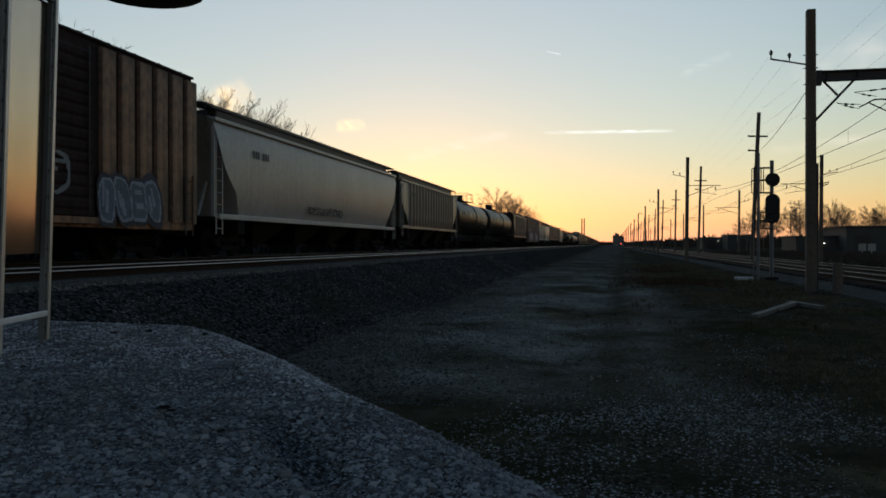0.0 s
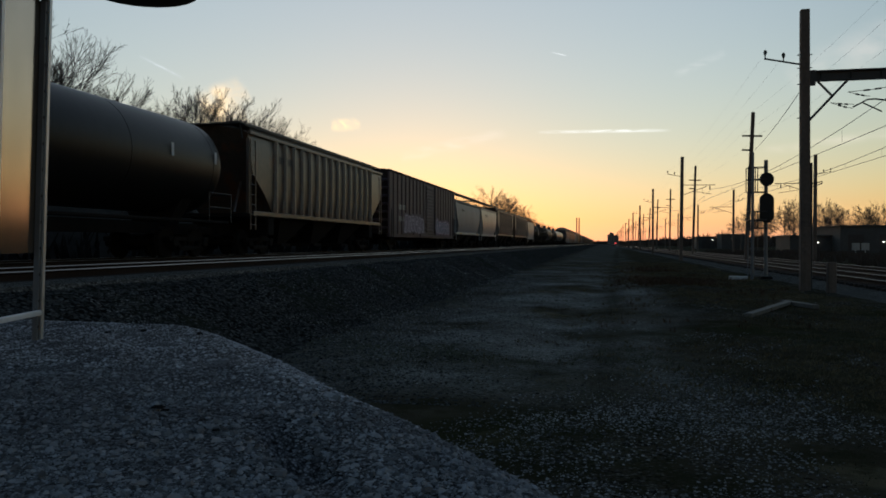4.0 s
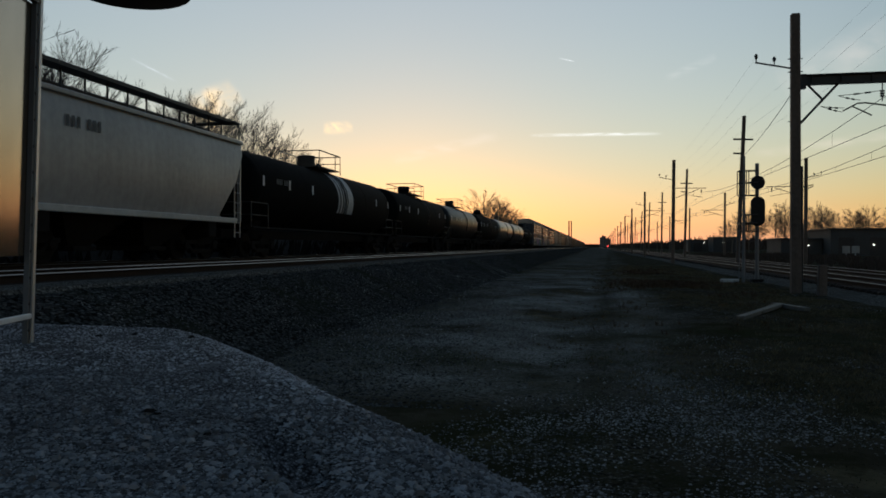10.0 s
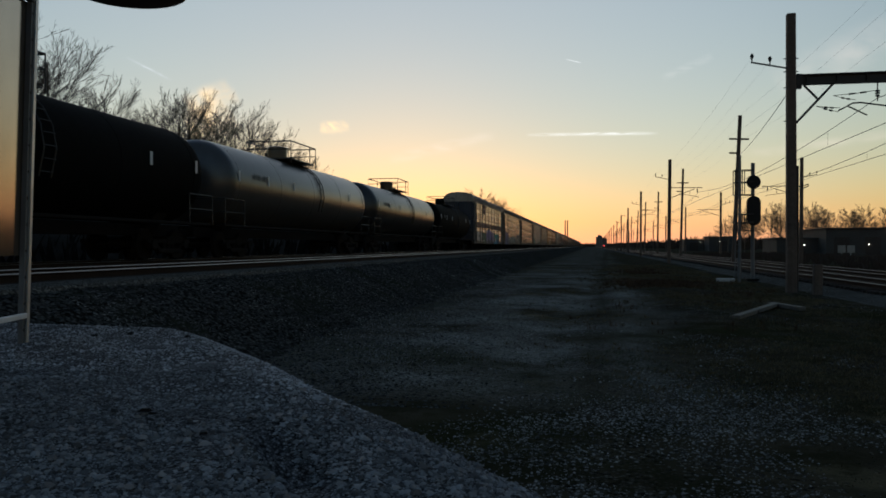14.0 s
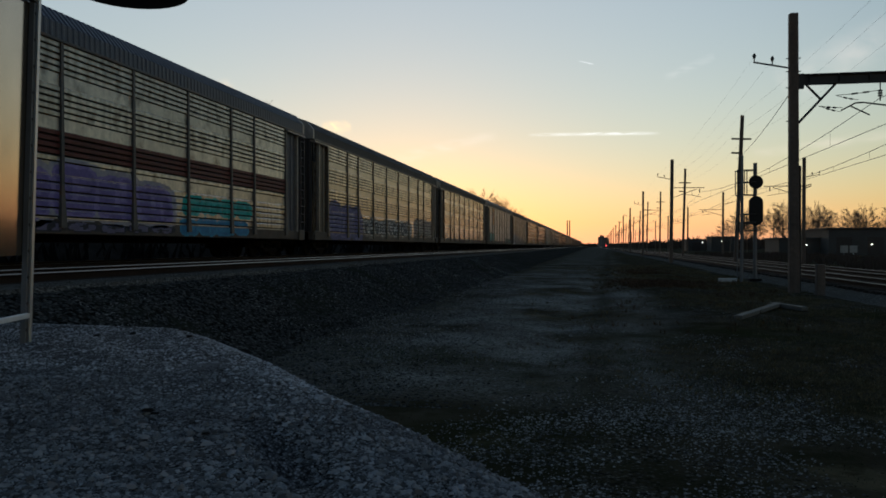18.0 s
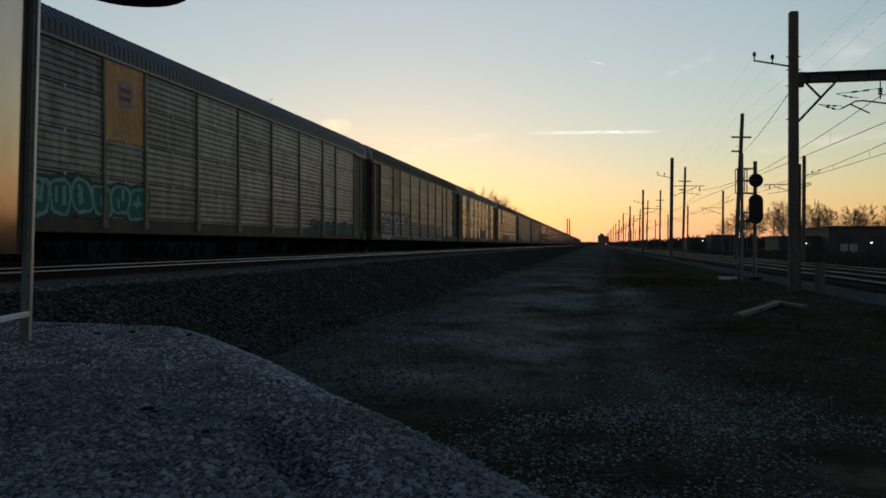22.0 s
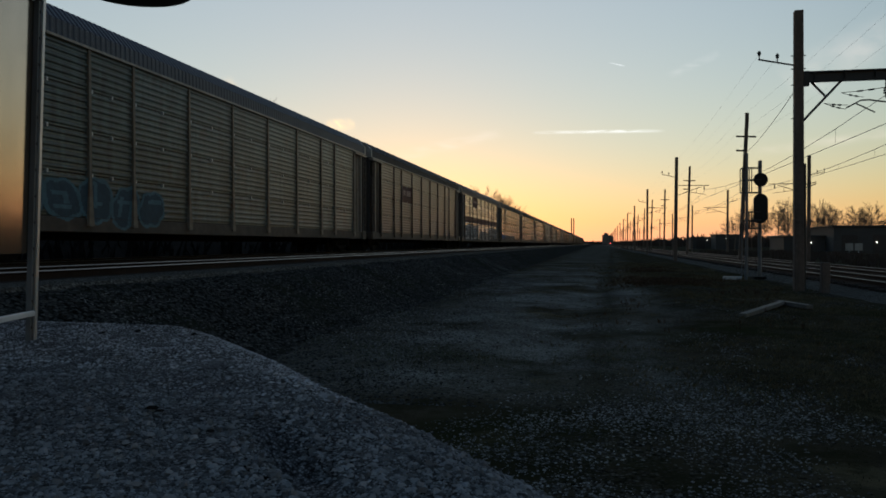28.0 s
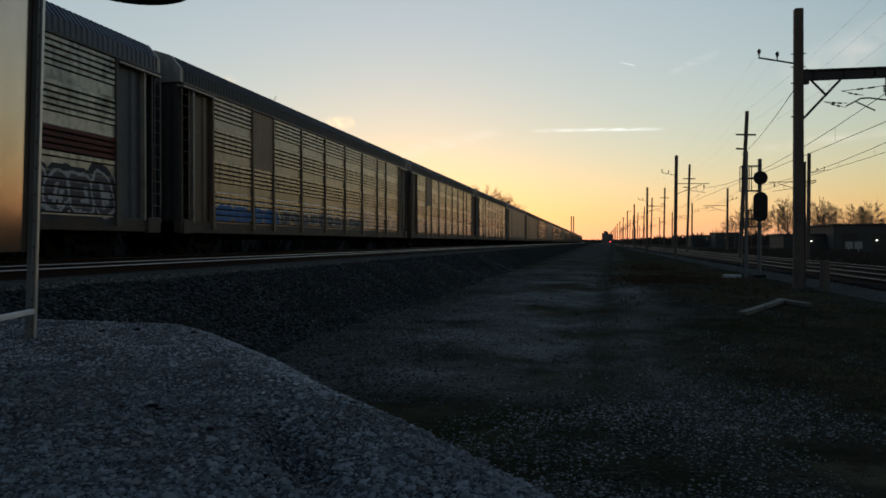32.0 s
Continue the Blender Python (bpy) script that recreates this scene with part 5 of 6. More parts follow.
RACKS = [  # paint, style, striped, plates, label
    ("cream", "slotted", True, [(2, 3, 3, plate_maroon)], "cream car carrier wagon with brown stripe and bright graffiti"),
    ("rusty", "slotted", False, [], "weathered tan car carrier wagon with faded purple graffiti"),
    ("tan", "slotted", False, [], "clean tan car carrier wagon with slotted side panels"),
    ("grey", "ribbed", False, [(1, 2, 3, plate_yellow)], "grey car carrier wagon with yellow plate and teal graffiti"),
    ("dusk", "slotted", False, [(1, 2, 3, plate_tan)], "dark weathered car carrier wagon with pale graffiti"),
    ("orange", "slotted", False, [(1, 0, 3, plate_yellow), (7, 0, 3, plate_yellow)], "car carrier wagon with tall orange plates and shield emblem"),
    ("rust_tan", "slotted", False, [(1, 2, 3, plate_tan)], "rusty tan car carrier wagon with a plain upper plate"),
    ("slate", "ribbed", False, [], "dark slate ribbed car carrier wagon with tan posts"),
    ("brown", "ribbed", False, [(2, 2, 2, plate_maroon)], "dark brown car carrier wagon with a lettered maroon plate"),
    ("cream", "slotted", True, [(2, 3, 3, plate_maroon)], "cream car carrier wagon with brown stripe and silver graffiti"),
    ("rust_tan", "slotted", False, [(1, 2, 3, plate_tan)], "rusty tan car carrier wagon with plain plate and blue graffiti"),
]
WAGON = []
for i in range(34):
    paint, style, striped, plates, label = RACKS[i] if i < len(RACKS) else RACKS[(2, 7, 4, 6, 3, 10)[i % 6]]
    if i >= len(RACKS):
        label = {"rust_tan": "distant rusty car carrier wagon with slotted panels", "tan": "distant tan car carrier wagon with slotted panels", "grey": "distant grey car carrier wagon with ribbed panels", "slate": "distant dark slate car carrier wagon", "dusk": "distant dark car carrier wagon"}[paint]
    WAGON.append(autorack(i, paint, style, label, i < 12, striped, plates)[0])
EDGE = [-11.75]
for w in BAY_WIDTHS:
    EDGE.append(EDGE[-1] + w)
SIDE = RACK_W + 0.018
PURPLE, TEAL, WHITE, BLACKISH, BLUE, SILVER = (0.182, 0.14, 0.378), (0.028, 0.364, 0.308), (0.63, 0.602, 0.56), (0.028, 0.028, 0.042), (0.042, 0.14, 0.378), (0.42, 0.434, 0.448)
# sprayed pieces: wagon, from, to, bottom, top, fill, outline, ground, seed, letters
for k, y0, y1, z0, z1, fill, line, cloud_, seed, n in (
        (0, -11.6, -7.4, 0.85, 2.1, WHITE, (0.098, 0.098, 0.105), None, 11, 5), (0, -6.8, -3.9, 0.75, 1.9, (0.07, 0.182, 0.098), BLACKISH, (0.126, 0.154, 0.07), 27, 3),
        (0, -3.4, 3.3, 1.0, 2.25, PURPLE, (0.28, 0.224, 0.504), (0.42, 0.392, 0.434), 12, 4), (0, 3.9, 8.6, 1.3, 1.95, TEAL, (0.056, 0.462, 0.434), None, 13, 4),
        (0, 3.7, 8.4, 0.7, 1.3, (0.056, 0.238, 0.448), (0.07, 0.308, 0.504), None, 28, 4), (0, -3.6, 3.4, 0.72, 1.0, (0.154, 0.14, 0.238), BLACKISH, None, 29, 6),
        (1, -11.6, -6.4, 0.75, 2.3, (0.126, 0.112, 0.266), (0.21, 0.196, 0.364), (0.126, 0.119, 0.238), 14, 3), (1, -6.0, 5.0, 0.95, 1.9, (0.07, 0.077, 0.084), (0.644, 0.616, 0.56), (0.224, 0.203, 0.168), 15, 11),
        (1, 5.8, 11.6, 1.1, 2.2, (0.21, 0.168, 0.14), (0.504, 0.462, 0.392), (0.063, 0.056, 0.063), 16, 8),
        (3, -11.6, -7.0, 1.05, 1.95, (0.042, 0.168, 0.14), (0.238, 0.448, 0.392), (0.042, 0.084, 0.077), 17, 6), (3, 5.5, 11.6, 0.8, 1.5, (0.042, 0.14, 0.119), BLACKISH, None, 33, 7),
        (4, -11.6, -5.0, 0.8, 2.3, None, (0.672, 0.588, 0.56), (0.196, 0.175, 0.168), 18, 6), (4, -5.0, 6.5, 0.75, 1.95, (0.28, 0.217, 0.203), (0.504, 0.406, 0.378), None, 19, 13),
        (5, 0.2, 5.0, 0.85, 1.95, (0.042, 0.035, 0.049), (0.7, 0.658, 0.63), (0.126, 0.112, 0.14), 20, 6),
        (7, -11.6, -5.6, 0.8, 1.95, (0.042, 0.077, 0.105), (0.098, 0.182, 0.224), None, 21, 5), (9, -11.6, -3.4, 0.85, 2.2, (0.084, 0.098, 0.126), (0.56, 0.588, 0.616), (0.049, 0.052, 0.063), 22, 5),
        (9, -2.8, 4.2, 0.75, 1.8, (0.238, 0.21, 0.175), (0.462, 0.42, 0.364), None, 23, 9), (9, 5.0, 11.6, 0.95, 2.15, (0.098, 0.084, 0.091), (0.476, 0.462, 0.476), (0.042, 0.042, 0.049), 24, 8),
        (10, -11.6, -6.6, 1.05, 1.6, BLUE, (0.07, 0.182, 0.462), None, 25, 4), (10, -6.4, 4.0, 1.05, 1.6, (0.084, 0.084, 0.091), (0.28, 0.238, 0.21), None, 34, 10),
        (6, -6.0, 1.0, 1.06, 1.7, (0.238, 0.182, 0.14), (0.448, 0.392, 0.35), None, 26, 7)):
    slotted = RACKS[k][1] == "slotted"
    graffiti(WAGON[k], SIDE + 0.012, y0, y1, z0, z1, fill, line, seed, n, slot_bands() if slotted else [(0.7, 1.02, RACK_W + 0.032), (RACK_Z0, 2.6)], cloud_)


def emblem(t, y0, y1, z0, z1, mats, bars):
    """A worn painted sign: a rounded field with plain bars where its letters were."""
    cy, cz, a, b = (y0 + y1) / 2, (z0 + z1) / 2, (y1 - y0) / 2, (z1 - z0) / 2
    s = Shape()
    s.face([(SIDE + 0.006, cy + a * math.copysign(abs(math.cos(u)) ** 0.5, math.cos(u)), cz + b * math.copysign(abs(math.sin(u)) ** 0.5, math.sin(u))) for u in [2 * math.pi * k / 24 for k in range(24)]])
    e = part("emblem", s, mats[0], t, "worn painted emblem")
    for k in range(bars):
        z = cz + b * (0.62 - 1.24 * (k + 0.5) / bars)
        part("letter_bar", Shape().box(SIDE + 0.008, SIDE + 0.012, cy - a * 0.68, cy + a * 0.68, z - b * 0.36 / bars, z + b * 0.36 / bars), mats[1], e)


emblem(WAGON[5], EDGE[1] + 0.15, EDGE[2] - 0.15, 3.5, 4.85, (emblem_pale, emblem_red), 3)
emblem(WAGON[3], EDGE[1] + 0.55, EDGE[2] - 0.55, 3.9, 4.6, (emblem_pale, emblem_red), 2)
for k, row in ((0, 3), (9, 3), (8, 2)):
    s = Shape()
    z = RACK_Z0 + (row + 0.42) * ROW_H
    for j in range(7):
        if j != 2 or k != 8:
            s.box(SIDE + 0.006, SIDE + 0.011, EDGE[2] + 0.5 + j * 0.27, EDGE[2] + 0.69 + j * 0.27, z, z + (0.34 if j == 0 or k == 8 else 0.22))
    part("lettering", s, emblem_pale, WAGON[k], "pale worn lettering", kind="stuff")

# ---- poles, portal, wires and signal of the electrified line ----
def lattice_pole(name, x, y, height, lean, label, group, r=0.15, arms=()):
    """A square-cut pole that tapers a little."""
    t = thing(name, pose(x, y, 0, 0, lean, 0), label, "pole", group)
    s = Shape().loft([[(sx * w, sy * w, z) for sx, sy in ((-1, -0.8), (-0.8, -1), (0.8, -1), (1, -0.8), (1, 0.8), (0.8, 1), (-0.8, 1), (-1, 0.8))]
                      for z, w in ((-0.4, r * 1.08), (height * 0.5, r), (height - 0.02, r * 0.93), (height, r * 0.88))])
    part("shaft", s, pole_wood, t)
    return t


def insulator(t, x, z, y=0.0):
    s = Shape().tube([(x, y, z - 0.14), (x, y, z)], 0.02, n=6)
    s.disc(x, y, z + 0.02, 0.05, 0.05, "z", 10).disc(x, y, z + 0.08, 0.065, 0.05, "z", 10).disc(x, y, z + 0.13, 0.04, 0.045, "z", 10)
    part("insulator", s, dark_steel, t)


def feeder_arm(t, z, side=-1):
    part("cross_arm", Shape().tube([(side * 0.1, 0, z - 0.28), (side * 1.3, 0, z - 0.02)], 0.03, n=6), dark_steel, t)
    insulator(t, side * 1.27, z + 0.12)
    insulator(t, side * 0.68, z - 0.0)


def bracket(t, side=1, reach=2.9):
    """A catenary bracket with its hanger and steady arm."""
    s = Shape().tube([(0, 0, 7.0), (side * reach, 0, 7.0)], 0.035, n=6)
    s.tube([(0, 0, 6.03), (side * reach * 0.78, 0, 6.9)], 0.03, n=6)
    part("bracket_arm", s, dark_steel, t)
    s = Shape().tube([(side * reach * 0.85, 0, 6.9), (side * reach * 0.85, 0, 6.55)], 0.05, n=6)
    s.tube([(side * reach * 0.3, 0, 6.45), (side * reach * 0.62, 0, 6.3), (side * reach * 0.9, 0, 6.15)], 0.02, n=5)
    s.tube([(side * reach * 0.62, 0, 6.3), (side * reach * 0.62, 0, 6.75)], 0.015, n=5)
    part("steady_arm", s, dark_steel, t)


POLE_Y = [28.6 + 46.2 * k for k in range(0, 16)]
ROW_X = [6.83 + 0.008 * (y - 28.6) for y in POLE_Y]
BEAM_Z = 7.3
for k, (x, y) in enumerate(zip(ROW_X, POLE_Y)):
    p = lattice_pole("catenary_pole", x, y, 9.58 + (0.0, 0.02, 0.25, -0.05, 0.2)[k % 5], (-0.2, 0.6, 0.2, -0.3)[k % 4], "tall dark catenary pole with a side arm and insulators",
                     "catenary poles beside the electrified line", 0.15)
    if k == 0:
        feeder_arm(p, 8.0)
        for z in (8.05, 7.6, 7.05, 5.9):
            part("bolt", Shape().tube([(-0.24, 0, z), (0.24, 0, z)], 0.018, n=6), dark_steel, p)
    else:
        feeder_arm(p, 8.05)
        if k < 9:
            bracket(p)
for k, y in enumerate(POLE_Y[:12]):
    p = lattice_pole("catenary_pole", 18.3 + 0.008 * (y - 28.6), y, 9.55, 0.3, "dark catenary pole on the far side of the tracks", "catenary poles across the tracks", 0.14)
    feeder_arm(p, 8.05, 1)
    if 0 < k < 8:
        bracket(p, -1, 3.4)

# portal beam over both tracks from the first pair of poles
portal = thing("portal_beam", pose(0, 28.6, 0), "heavy dark steel beam spanning the electrified tracks between poles", "portal beam")
s = Shape()
s.box(7.0, 18.2, -0.12, 0.12, BEAM_Z - 0.17, BEAM_Z - 0.13).box(7.0, 18.2, -0.12, 0.12, BEAM_Z + 0.14, BEAM_Z + 0.18).box(7.0, 18.2, -0.02, 0.02, BEAM_Z - 0.14, BEAM_Z + 0.15)
for k in range(12):
    s.box(7.3 + k * 0.95, 7.33 + k * 0.95, -0.11, 0.11, BEAM_Z - 0.14, BEAM_Z + 0.15)
part("girder", s, dark_steel, portal)
for sx, x0 in ((1, 6.97), (-1, 18.17)):
    part("brace", Shape().tube([(x0, 0, 5.83), (x0 + sx * 1.2, 0, 7.15)], 0.045, n=6), dark_steel, portal)
    part("brace", Shape().tube([(x0 + sx * 0.25, 0, 7.12), (x0 + sx * 0.72, 0, 6.6)], 0.04, n=6), dark_steel, portal)
    part("gusset", Shape().box(min(x0, x0 + sx * 0.16), max(x0, x0 + sx * 0.16), -0.1, 0.1, 7.0, 7.5), dark_steel, portal)
for hx in (9.55, 12.85):
    s = Shape().tube([(hx, 0, 7.1), (hx, 0, 6.85)], 0.02, n=6)
    for k in range(3):
        s.disc(hx, 0, 6.84 - 0.08 * k, 0.075, 0.05, "z", 10)
    s.tube([(hx, 0, 6.66), (hx, 0, 6.5)], 0.02, n=6)
    part("hanger_insulator", s, dark_steel, portal)


def cable(t, pts, r=0.012):
    part("cable", Shape().tube(pts, r, n=5), dark_steel, t)


for sag0 in ((8.15, 6.72, 9.55, 6.86), (8.15, 6.72, 8.85, 6.55), (7.6, 6.38, 8.35, 6.3), (7.6, 6.38, 8.3, 6.16)):
    x0, z0, x1, z1 = sag0
    cable(portal, [(x0, -0.05, z0), ((x0 + x1) / 2, -0.05, (z0 + z1) / 2 - 0.02), (x1, -0.05, z1)], 0.011)
    for f in (0.35, 0.6):
        part("strain_insulator", Shape().tube([(x0 + (x1 - x0) * f, -0.05, z0 + (z1 - z0) * f - 0.015), (x0 + (x1 - x0) * (f + 0.14), -0.05, z0 + (z1 - z0) * (f + 0.14) - 0.015)], 0.03, n=7), dark_steel, portal)
part("registration_arm", Shape().tube([(8.3, -0.08, 6.2), (8.55, -0.08, 6.33), (8.75, -0.08, 6.44), (9.0, -0.08, 6.45), (9.9, -0.08, 6.3)], 0.028, n=6), dark_steel, portal)
part("registration_arm", Shape().tube([(8.6, -0.08, 6.34), (9.2, -0.08, 6.02)], 0.024, n=6), dark_steel, portal)
stub = thing("stub_bracket", pose(6.98, 28.6, 0), "short pipe bracket on the first pole", "bracket")
part("arm", Shape().tube([(0, 0, 3.62), (0.4, 0, 3.72), (0.4, 0, 3.66), (0, 0, 3.5)], 0.018, n=5), dark_steel, stub)
part("riser_pipe", Shape().tube([(0.03, -0.08, -0.1), (0.03, -0.08, 4.35)], 0.035, n=7), dark_steel, stub)


def wire(label, ends, r=0.012, sag=0.35, group="wires"):
    t = thing("overhead_wire", None, label, "wire", group)
    for a, b in zip(ends, ends[1:]):
        a, b = Vector(a), Vector(b)
        pts = [a.lerp(b, i / 8) - Vector((0, 0, sag * 4 * (i / 8) * (1 - i / 8))) for i in range(9)]
        part("span", Shape().tube(pts, r, n=4), wire_mat, t)
    return t


ys = [-17.6] + POLE_Y[:13]
for d in (-1.27, -0.68):
    wire("thin dark feeder wire along the pole tops", [(6.83 + 0.008 * (y - 28.6) + d, y, 8.2 if d < -1 else 8.05) for y in ys[1:]], 0.0022, 0.5)
for tx in (9.55, 12.85):
    wire("sagging messenger wire over the track", [(tx + 0.008 * (y - 28.6), y, 6.6) for y in ys], 0.014, 0.7)
    wire("taut contact wire over the track", [(tx - 0.25 * (-1) ** k + 0.008 * (y - 28.6), y, 5.75) for k, y in enumerate(ys)], 0.013, 0.03)
    s = Shape()
    for y0, y1 in zip(ys[:8], ys[1:8]):
        for k in range(1, 8):
            f = k / 8
            y = y0 + (y1 - y0) * f
            s.tube([(tx + 0.008 * (y - 28.6), y, 6.6 - 0.7 * 4 * f * (1 - f)), (tx + 0.008 * (y - 28.6), y, 5.73)], 0.006, n=3)
    solo("dropper_wires", s, wire_mat, "thin vertical droppers between messenger and contact wire", "wire", "wires", kind="stuff")

# leaning utility poles between the two electrified tracks
UTIL_Y = [61.0 + 38.5 * k for k in range(14)]
for k, y in enumerate(UTIL_Y):
    p = lattice_pole("utility_pole", 10.5 + 0.012 * (y - 61), y, 11.3 - 0.2 * (k % 3), (2.4, 1.6, 0.8, 1.2)[k % 4], "leaning dark timber utility pole with two short crossarms", "leaning utility poles", 0.13)
    h = 11.3 - 0.2 * (k % 3)
    part("cross_arm", Shape().box(-0.7, 0.7, -0.05, 0.05, h - 1.8, h - 1.68), pole_wood, p)
    part("cross_arm", Shape().box(-0.65, 0.1, -0.05, 0.05, h - 2.85, h - 2.73), pole_wood, p)
for d, z in ((-0.1, 11.15), (-0.62, 9.7), (0.62, 9.65)):
    wire("thin wire between leaning utility poles", [(10.75 + 0.012 * (y - 61) + d, y, z) for y in [-16.0, 22.5] + UTIL_Y], 0.0038, 0.4)

# line-side signal with ladder cage
sig = thing("railway_signal", pose(7.3, 37.5, 0), "dark railway signal mast with two round-backed heads and a ladder", "signal")
part("mast", Shape().tube([(0, 0, -0.2), (0, 0, 5.38)], 0.085, n=12), dull_galv, sig, "grey tubular mast", smooth=True)
part("base_plate", Shape().box(-0.25, 0.25, -0.25, 0.25, -0.1, 0.12, bevel=0.02), grime, sig)
hd = part("signal_head", Shape().disc(0, -0.18, 4.5, 0.31, 0.06, "y", 22), black_paint, sig)
part("lamp_housing", Shape().disc(0, 0.08, 4.5, 0.15, 0.4, "y", 14), black_paint, hd)
s = Shape()
ov = [(0.31 * math.cos(a), 3.2 + 0.36 * (1 if math.sin(a) > 0 else -1) + 0.31 * math.sin(a)) for a in [2 * math.pi * (k + 0.5) / 28 for k in range(28)]]
s.loft([[(x, y, z) for x, z in ov] for y in (-0.21, -0.15)])
hd = part("signal_head", s, black_paint, sig, "long oval black backboard")
for z in (3.56, 3.2, 2.84):
    part("lamp_housing", Shape().disc(0, 0.05, z, 0.13, 0.4, "y", 14), black_paint, hd)
s = Shape()
for dx in (-0.75, -0.5):
    s.tube([(dx, 0.1, 0.1), (dx, 0.1, 5.05)], 0.02, n=5)
for k in range(15):
    s.tube([(-0.75, 0.1, 0.4 + k * 0.32), (-0.5, 0.1, 0.4 + k * 0.32)], 0.012, n=5)
part("ladder", s, dull_galv, sig)
for z in (3.95, 2.65):
    part("platform", Shape().box(-0.8, 0.0, -0.25, 0.3, z - 0.04, z), dark_steel, sig)
s = Shape()
for z in (4.5, 5.05):
    s.tube([(0, -0.25, z), (-0.8, -0.25, z), (-0.8, 0.3, z), (0, 0.3, z)], 0.022, n=5)
for x in (-0.8, -0.4):
    for y in (-0.25, 0.3):
        s.tube([(x, y, 3.95), (x, y, 5.05)], 0.022, n=5)
part("cage", s, dark_steel, sig)
s = Shape()
for z in (2.3, 2.68, 3.05):
    s.tube([(0, -0.25, z), (-0.75, -0.25, z), (-0.75, 0.3, z), (0, 0.3, z)], 0.024, n=5)
for x in (-0.75, -0.4):
    for y in (-0.25, 0.3):
        s.tube([(x, y, 2.28), (x, y, 3.07)], 0.024, n=5)
part("lower_cage", s, dark_steel, sig)
post = thing("tall_marker_post", pose(6.5, 36.3, 0), "slim pale post beside the signal", "post")
part("shaft", Shape().tube([(0, 0, -0.2), (0.03, 0, 5.6)], 0.07, 0.05, n=10), dull_galv, post)
wire("slanting wire from the first pole to a utility pole", [(6.72, 28.6, 6.9), (10.6, 61.0, 8.1)], 0.014, 0.25)

# ---- trees, buildings and distance ----
TREE_FORMS = {}


def tree_form(seed, levels, twigs, full, fine):
    """Trunk and crown of a leafless tree one unit high: limbs that fork again and again into fine rising twigs."""
    if (seed, levels) in TREE_FORMS:
        return TREE_FORMS[seed, levels]
    r = random.Random(seed)
    trunk, limbs = Shape(), Shape()
    top = Vector((r.uniform(-0.03, 0.03), r.uniform(-0.03, 0.03), 0.86))
    pts = [Vector((0, 0, -0.02)), Vector((0, 0, 0.18)), top * 0.5 + Vector((r.uniform(-0.02, 0.02), r.uniform(-0.02, 0.02), 0)), top * 0.8, top]
    trunk.tube(pts, 0.015, 0.003, n=8)

    def branch(p, d, length, rad, level):
        mid = p + d * length * 0.5 + Vector((r.uniform(-1, 1), r.uniform(-1, 1), r.uniform(-0.8, 0.6))) * length * 0.035
        end = p + d * length + Vector((0, 0, length * 0.1))
        limbs.tube([p, mid, end], rad, rad * 0.55, n=3)
        if level >= levels:
            return
        m = twigs if level < 3 else twigs - 1
        for k in range(m):
            u = 0.3 + 0.7 * (k + r.random()) / m
            q = p.lerp(mid, u * 2) if u < 0.5 else mid.lerp(end, u * 2 - 1)
            nd = (d + Vector((r.uniform(-1, 1), r.uniform(-1, 1), r.uniform(-0.45, 0.75))) * 0.62).normalized()
            branch(q, nd, length * r.uniform(0.45, 0.66), max(rad * 0.55, fine), level + 1)
    n = 24
    for k in range(n):
        f = 0.3 + 0.66 * k / n
        p = pts[1].lerp(top, (f - 0.18) / 0.82)
        a = k * 2.4 + r.uniform(-0.5, 0.5)
        d = Vector((math.cos(a), math.sin(a), 0.3 + 0.7 * f)).normalized()
        branch(p, d, full * (1.2 - 0.75 * f) * r.uniform(0.8, 1.15), 0.0036 * (1.2 - 0.7 * f), 1)
    # far forms take the bark with haze in its colour
    mat = hazy_bark if fine > 0.001 else bark
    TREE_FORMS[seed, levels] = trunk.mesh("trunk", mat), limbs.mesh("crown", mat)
    return TREE_FORMS[seed, levels]


def bare_tree(x, y, height, spread, k, label, group, levels=5, twigs=4, fine=0.0006):
    t = thing("bare_tree", pose(x, y, 0), label, "tree", group)
    trunk, crown = tree_form((100 if fine < 0.001 else 110) + k % 4, levels, twigs, 0.3, fine)
    w = spread / 0.3
    m = pose(0, 0, 0, 0, 0, 77 * k) @ Matrix.Diagonal((w, w, height, 1))
    part("trunk", trunk, bark, t, m=m)
    part("crown", crown, bark, t, m=m)
    return t


TREES = [(-31, 33, 14.4, 4.8), (-32, 39.5, 12.6, 4.6), (-33, 37.5, 13.0, 4.4), (-32, 35.5, 14.2, 4.6), (-32.2, 42.0, 14.6, 4.2), (-31.5, 46.5, 12.6, 3.4), (-36, 50.5, 9.4, 3.4), (-33, 56, 12.2, 3.6), (-33, 58.5, 14.2, 4.2), (-34, 62.5, 14.8, 4.4), (-33, 66, 14.9, 4.3), (-36, 64, 14.2, 4.2), (-34, 70.5, 15.0, 3.9),
         (-35, 77, 15.6, 3.4), (-35, 82.5, 15.4, 3.4), (-36, 86, 13.6, 3.2), (-36, 91, 13.4, 3.2), (-36, 97, 13.8, 2.8)]
for k, (x, y, hgt, sp) in enumerate(TREES):
    bare_tree(x, y, hgt, sp, k, "leafless tree standing behind the freight line", "bare trees behind the train")
for k, (x, y, hgt, sp) in enumerate([(-48, 350, 27, 9), (-47, 372, 24, 9), (-46, 385, 25, 8), (-46, 400, 26, 8), (-47, 430, 24, 8), (-47, 470, 22, 9), (-48, 495, 19, 8), (-50, 520, 22, 9)]):
    bare_tree(x, y, hgt, sp, k, "distant leafless tree beside the line", "distant bare trees")
